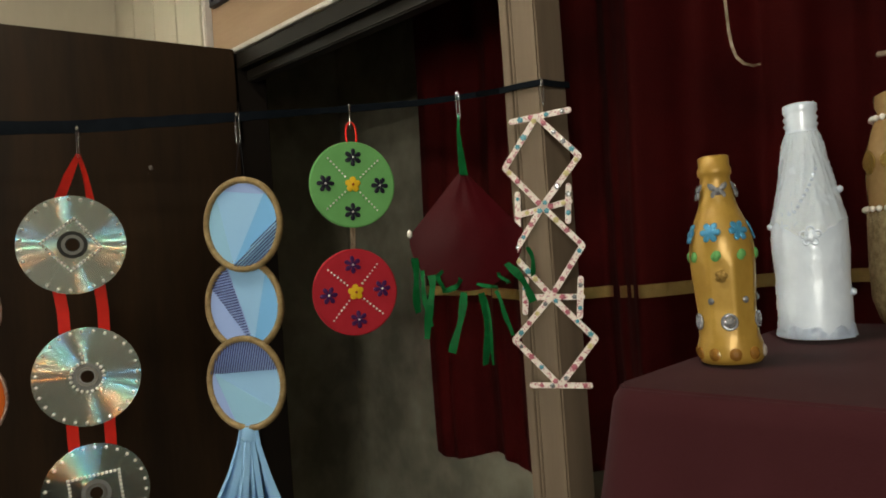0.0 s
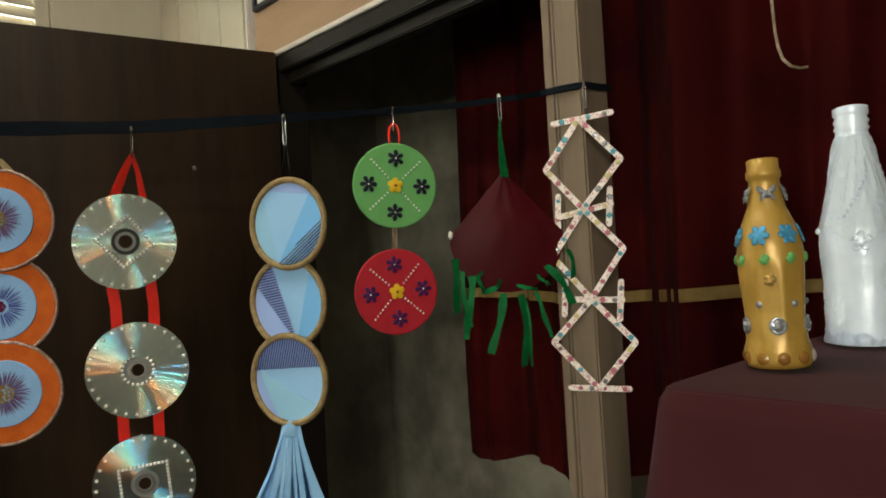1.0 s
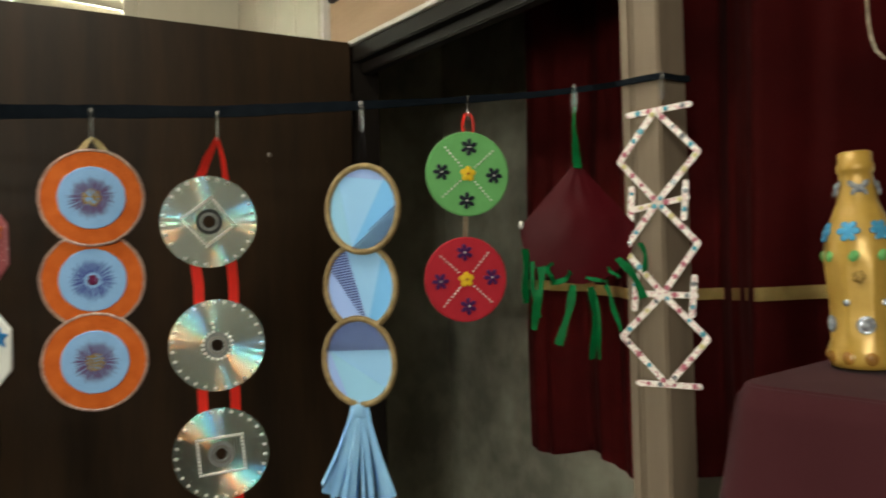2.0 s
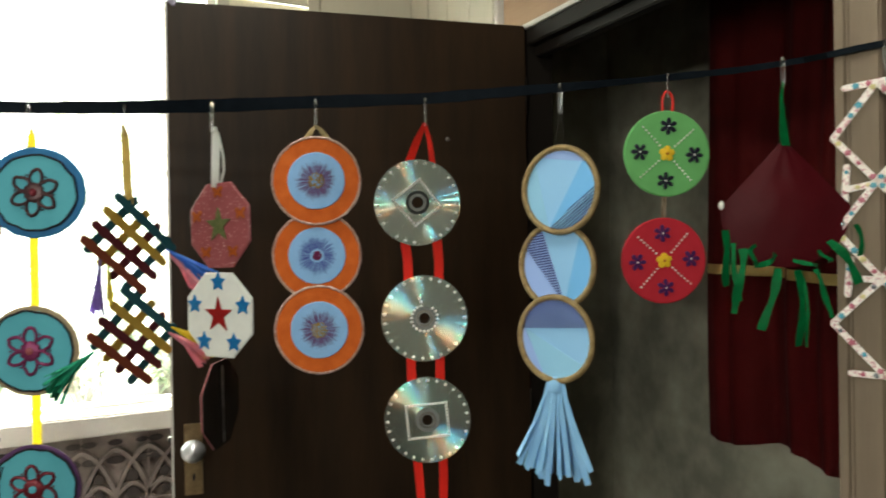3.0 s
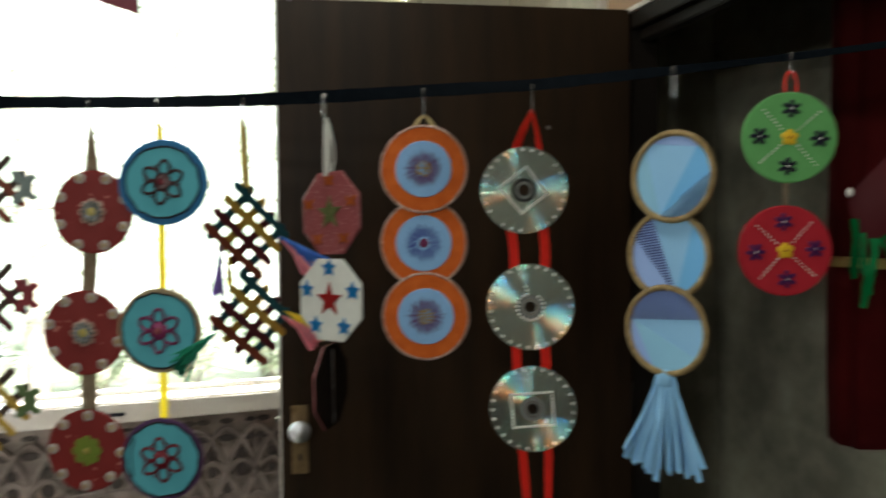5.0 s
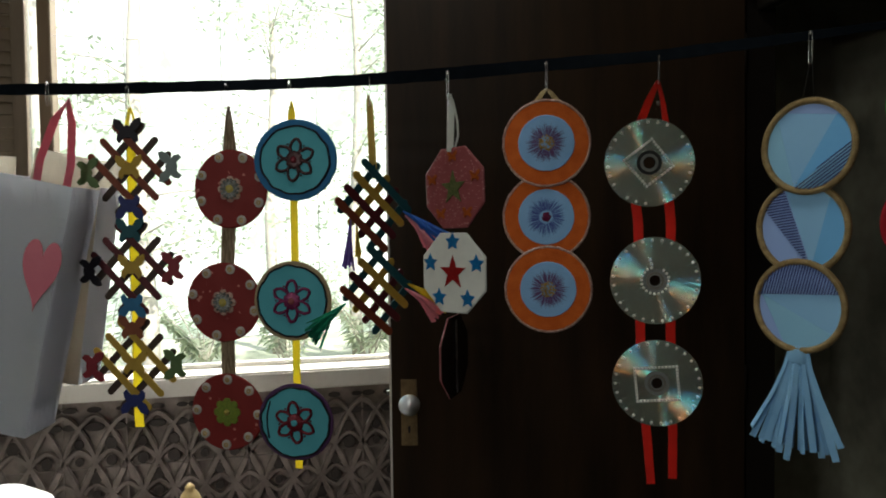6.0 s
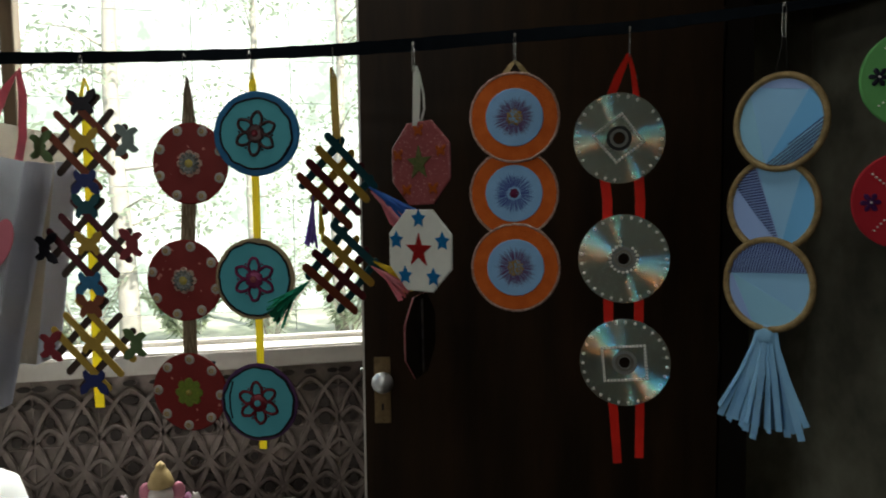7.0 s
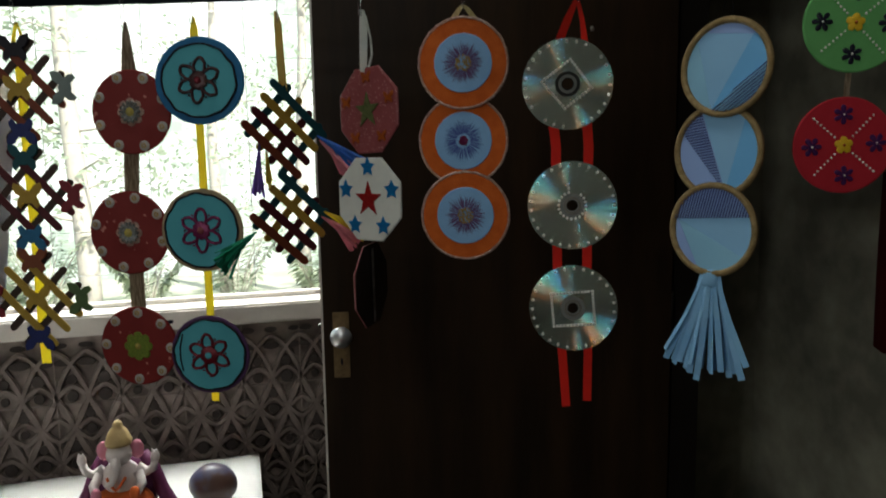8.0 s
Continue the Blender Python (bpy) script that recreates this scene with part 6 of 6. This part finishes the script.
# ---------------------------------------------------------------- the low table by the window
def low_table():
    t = root("low_table", pose(-0.50, 1.80, 0), "low table covered with a white cloth by the window", "table")
    for x in (-0.55, 0.44):
        for y in (-0.24, 0.22):
            part("leg", box((x, y, 0), (x + 0.045, y + 0.045, 0.54), 0.003), M_S_BROWN, t)
    part("tabletop", box((-0.58, -0.28, 0.54), (0.52, 0.29, 0.57), 0.004), M_S_BROWN, t)
    return t


low_table()


def white_cloth():
    c = root("white_cloth", pose(-0.50, 1.80, 0.575), "white cotton cloth spread over the low table", "tablecloth")

    def at(u, v):
        x, y = -0.70 + 1.34 * u, -0.40 + 0.72 * v
        z = 0.004 * noise.noise((x * 6, y * 6, 0)) + 0.003
        over = max(0.0, x - 0.525, -0.585 - x)
        overy = max(0.0, -0.285 - y, y - 0.295)
        px, py = max(-0.59, min(0.53, x)), max(-0.29, min(0.30, y))
        drop = math.hypot(over, overy)
        return Vector((px + (0.004 + 0.02 * drop) * (1 if x > 0.525 else -1 if x < -0.585 else 0), py + (0.02 * drop + 0.004) * (-1 if y < -0.285 else 1 if y > 0.295 else 0), z - drop * 1.1))

    part("cloth", sheet(40, 60, at, 0.002), M_WHITECLOTH, c)
    return c


white_cloth()


def figurine():
    """A small seated clay figure, one plain mesh."""
    bm = bmesh.new()
    W, O, P, K, G = 0, 1, 2, 3, 4
    ball(bm, (0, 0, 0.030), 0.105, (1.0, 0.75, 0.30), 3, P)
    ball(bm, (0, -0.012, 0.078), 0.076, (1.0, 0.75, 0.60), 3, O)
    for s in (-1, 1):
        ball(bm, (s * 0.050, -0.04, 0.062), 0.040, (1.3, 0.9, 0.7), 2, O)
        join(bm, tube([(s * 0.046, 0.022, 0.190), (s * 0.070, 0.022, 0.150), (s * 0.086, 0.018, 0.100), (s * 0.112, 0.012, 0.052), (s * 0.128, 0.008, 0.034)], 0.014, 8, taper=1.5), None, P)
    ball(bm, (0, 0.036, 0.105), 0.076, (1.05, 0.4, 1.05), 3, P)
    ball(bm, (0, -0.006, 0.146), 0.046, (1.0, 0.8, 0.90), 3, W)
    ball(bm, (0, -0.012, 0.205), 0.030, (1.0, 0.9, 0.95), 3, W)
    join(bm, tube([(-0.022, -0.043, 0.160), (-0.010, -0.050, 0.142), (0.0, -0.052, 0.132), (0.010, -0.050, 0.142), (0.022, -0.043, 0.160)], 0.0035, 6), None, O)
    for s in (-1, 1):
        ball(bm, (s * 0.039, 0.0, 0.210), 0.020, (0.85, 0.35, 1.2), 2, K)
        join(bm, tube([(s * 0.040, -0.006, 0.168), (s * 0.062, -0.010, 0.156), (s * 0.078, -0.014, 0.166), (s * 0.084, -0.016, 0.186)], 0.012, 8, taper=0.75), None, W)
        ball(bm, (s * 0.085, -0.017, 0.196), 0.0125, (0.9, 0.6, 1.2), 2, W)
        for f in (-0.5, 0.4):
            ball(bm, (s * 0.085 + f * 0.010, -0.018, 0.208), 0.0045, (0.8, 0.8, 1.5), 1, W)
        join(bm, tube([(s * 0.044, -0.018, 0.160), (s * 0.056, -0.034, 0.138), (s * 0.046, -0.052, 0.124)], 0.013, 8, taper=0.8), None, W)
        ball(bm, (s * 0.044, -0.056, 0.126), 0.014, (0.9, 0.7, 1.2), 2, K if s < 0 else O)
    trunk = [(0.0, -0.042, 0.205), (0.004, -0.052, 0.186), (0.003, -0.055, 0.168), (-0.006, -0.055, 0.152), (-0.018, -0.056, 0.147)]
    join(bm, tube(trunk, 0.012, 10, taper=0.55), None, W)
    own = lathe([(0.030, 0.0), (0.031, 0.008), (0.027, 0.018), (0.023, 0.028), (0.017, 0.037), (0.011, 0.042), (0.012, 0.047), (0.010, 0.052), (0.003, 0.058)], 20)
    join(bm, own, Matrix.Translation((0, -0.008, 0.228)), G)
    f = part("figurine", bm, [M_CLAY, M_CLAYORANGE, M_CLAYPLUM, M_CLAYPINK, M_CLAYGOLD], None, at=pose(-0.272, 1.72, 0.577, 0, 0, -8))
    f.scale = (0.92, 0.96, 0.955)
    tagged(f, "small painted clay figure seated on the white cloth", "figurine")
    return f


figurine()


def pebble():
    bm = bmesh.new()
    ball(bm, (0, 0, 0), 0.055, (1.05, 0.85, 0.93), 4)
    for v in bm.verts:
        v.co *= 1 + 0.10 * noise.noise(v.co * 18)
    p = part("painted_pebble", bm, M_PEBBLE, None, smooth=True, at=pose(-0.083, 1.81, 0.577 + 0.050))
    return tagged(p, "glossy dark blue and brown painted stone", "stone")


pebble()


def cloth_stool():
    """A rounded stool back under a white cloth."""
    c = root("covered_stool", pose(-0.63, 1.60, 0.0), "stool covered by a hanging white cloth", "stool")

    def fold(a, z):
        return 1 + 0.03 * math.sin(a * 9 + z * 3) * (1 - z / 0.85)

    part("cloth_cover", lathe([(0.15, 0.0), (0.145, 0.3), (0.135, 0.6), (0.125, 0.80), (0.105, 0.87), (0.06, 0.90), (0.005, 0.905)], 40, fold), M_WHITECLOTH, c)
    return c


cloth_stool()

# ---------------------------------------------------------------- outside the window
tagged(part("ground", box((-90, -90, -0.6), (90, 90, -0.5)), M_EARTH), "dry earth with thin grass outside", "ground", kind="structure")
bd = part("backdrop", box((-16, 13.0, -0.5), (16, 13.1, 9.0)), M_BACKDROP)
tagged(bd, "glowing sheet painted with hazy sky and far pale foliage", "backdrop", kind="structure")


def tree(x, y, high, girth, seed):
    rnd = random.Random(seed)
    t = root("tree", pose(x, y, -0.5), "slender tree with bark and leaves paled for bright haze", "tree", "trees outside the window")
    trunk = [(0.05 * math.sin(k * 0.9 + seed), 0.04 * math.cos(k * 0.7), high * k / 8) for k in range(9)]
    bm = tube(trunk, girth, 10, taper=0.35)
    tips = []
    for k in range(10):
        z = high * rnd.uniform(0.18, 0.95)
        a, ln = rnd.uniform(0, 6.28), rnd.uniform(0.5, 1.3)
        p = Vector((0, 0, z))
        q = p + Vector((math.cos(a) * ln, math.sin(a) * ln, ln * rnd.uniform(-0.1, 0.5)))
        m = (p + q) / 2 + Vector((0, 0, 0.12))
        tube([p, m, q], girth * 0.14, 5, bm=bm, taper=0.3)
        tips += [m, q, (m + q) / 2]
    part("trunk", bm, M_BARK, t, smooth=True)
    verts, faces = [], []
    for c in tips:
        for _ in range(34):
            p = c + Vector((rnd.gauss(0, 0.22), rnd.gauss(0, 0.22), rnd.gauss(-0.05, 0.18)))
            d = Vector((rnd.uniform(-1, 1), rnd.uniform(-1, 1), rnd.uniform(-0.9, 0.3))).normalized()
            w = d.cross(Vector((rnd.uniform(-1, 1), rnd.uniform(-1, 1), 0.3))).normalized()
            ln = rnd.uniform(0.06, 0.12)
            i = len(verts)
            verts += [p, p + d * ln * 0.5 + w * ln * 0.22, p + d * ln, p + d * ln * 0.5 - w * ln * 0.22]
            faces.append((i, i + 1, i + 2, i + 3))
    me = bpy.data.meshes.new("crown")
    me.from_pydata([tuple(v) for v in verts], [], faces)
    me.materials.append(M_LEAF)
    crown = new("crown", me)
    crown.parent = t
    return t


for k, (x, y, high, girth) in enumerate(((-2.6, 8.2, 6.0, 0.10), (-1.75, 8.8, 6.5, 0.13), (-0.3, 11.0, 5.5, 0.10), (0.9, 10.2, 6.0, 0.10), (-4.0, 10.5, 6.0, 0.12), (2.2, 11.2, 6.0, 0.11))):
    tree(x, y, high, girth, k)


def shrub(x, y, high, seed):
    """A low feathery bush: arching stems with long narrow leaflets."""
    rnd = random.Random(seed)
    b = root("shrub", pose(x, y, -0.5), "feathery shrub outside with colours paled for bright haze", "shrub", "shrubs outside the window")
    stems = bmesh.new()
    verts, faces = [], []
    for k in range(16):
        a, ln = rnd.uniform(0, 6.28), high * rnd.uniform(0.6, 1.0)
        pts = [Vector((math.cos(a) * ln * 0.7 * f, math.sin(a) * ln * 0.7 * f, ln * (1.5 * f - 0.6 * f * f))) for f in (0, 0.25, 0.5, 0.75, 1.0)]
        tube(pts, 0.012, 5, bm=stems, taper=0.3)
        for i in range(60):
            f = 0.2 + 0.8 * i / 60
            p = Vector((math.cos(a) * ln * 0.7 * f, math.sin(a) * ln * 0.7 * f, ln * (1.5 * f - 0.6 * f * f)))
            d = Vector((math.sin(a), -math.cos(a), 0)) * (1 if i % 2 else -1) + Vector((rnd.uniform(-0.5, 0.5), rnd.uniform(-0.5, 0.5), rnd.uniform(-0.6, 0.2)))
            d.normalize()
            w = d.cross(Vector((0.2, 0.3, 1))).normalized()
            s = 0.26 * (1.1 - f) + 0.07
            n = len(verts)
            verts += [p, p + d * s * 0.5 + w * 0.022, p + d * s, p + d * s * 0.5 - w * 0.022]
            faces.append((n, n + 1, n + 2, n + 3))
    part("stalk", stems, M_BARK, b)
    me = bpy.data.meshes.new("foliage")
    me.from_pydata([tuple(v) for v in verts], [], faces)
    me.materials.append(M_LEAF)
    leaves = new("foliage", me)
    leaves.parent = b
    return b


for k, (x, y, high) in enumerate(((-3.6, 9.6, 1.3), (-2.3, 9.2, 1.5), (-1.2, 9.9, 1.2), (-0.1, 9.4, 1.6), (1.0, 9.8, 1.3), (2.0, 9.3, 1.4))):
    shrub(x, y, high, 40 + k)

pierced_blocks()
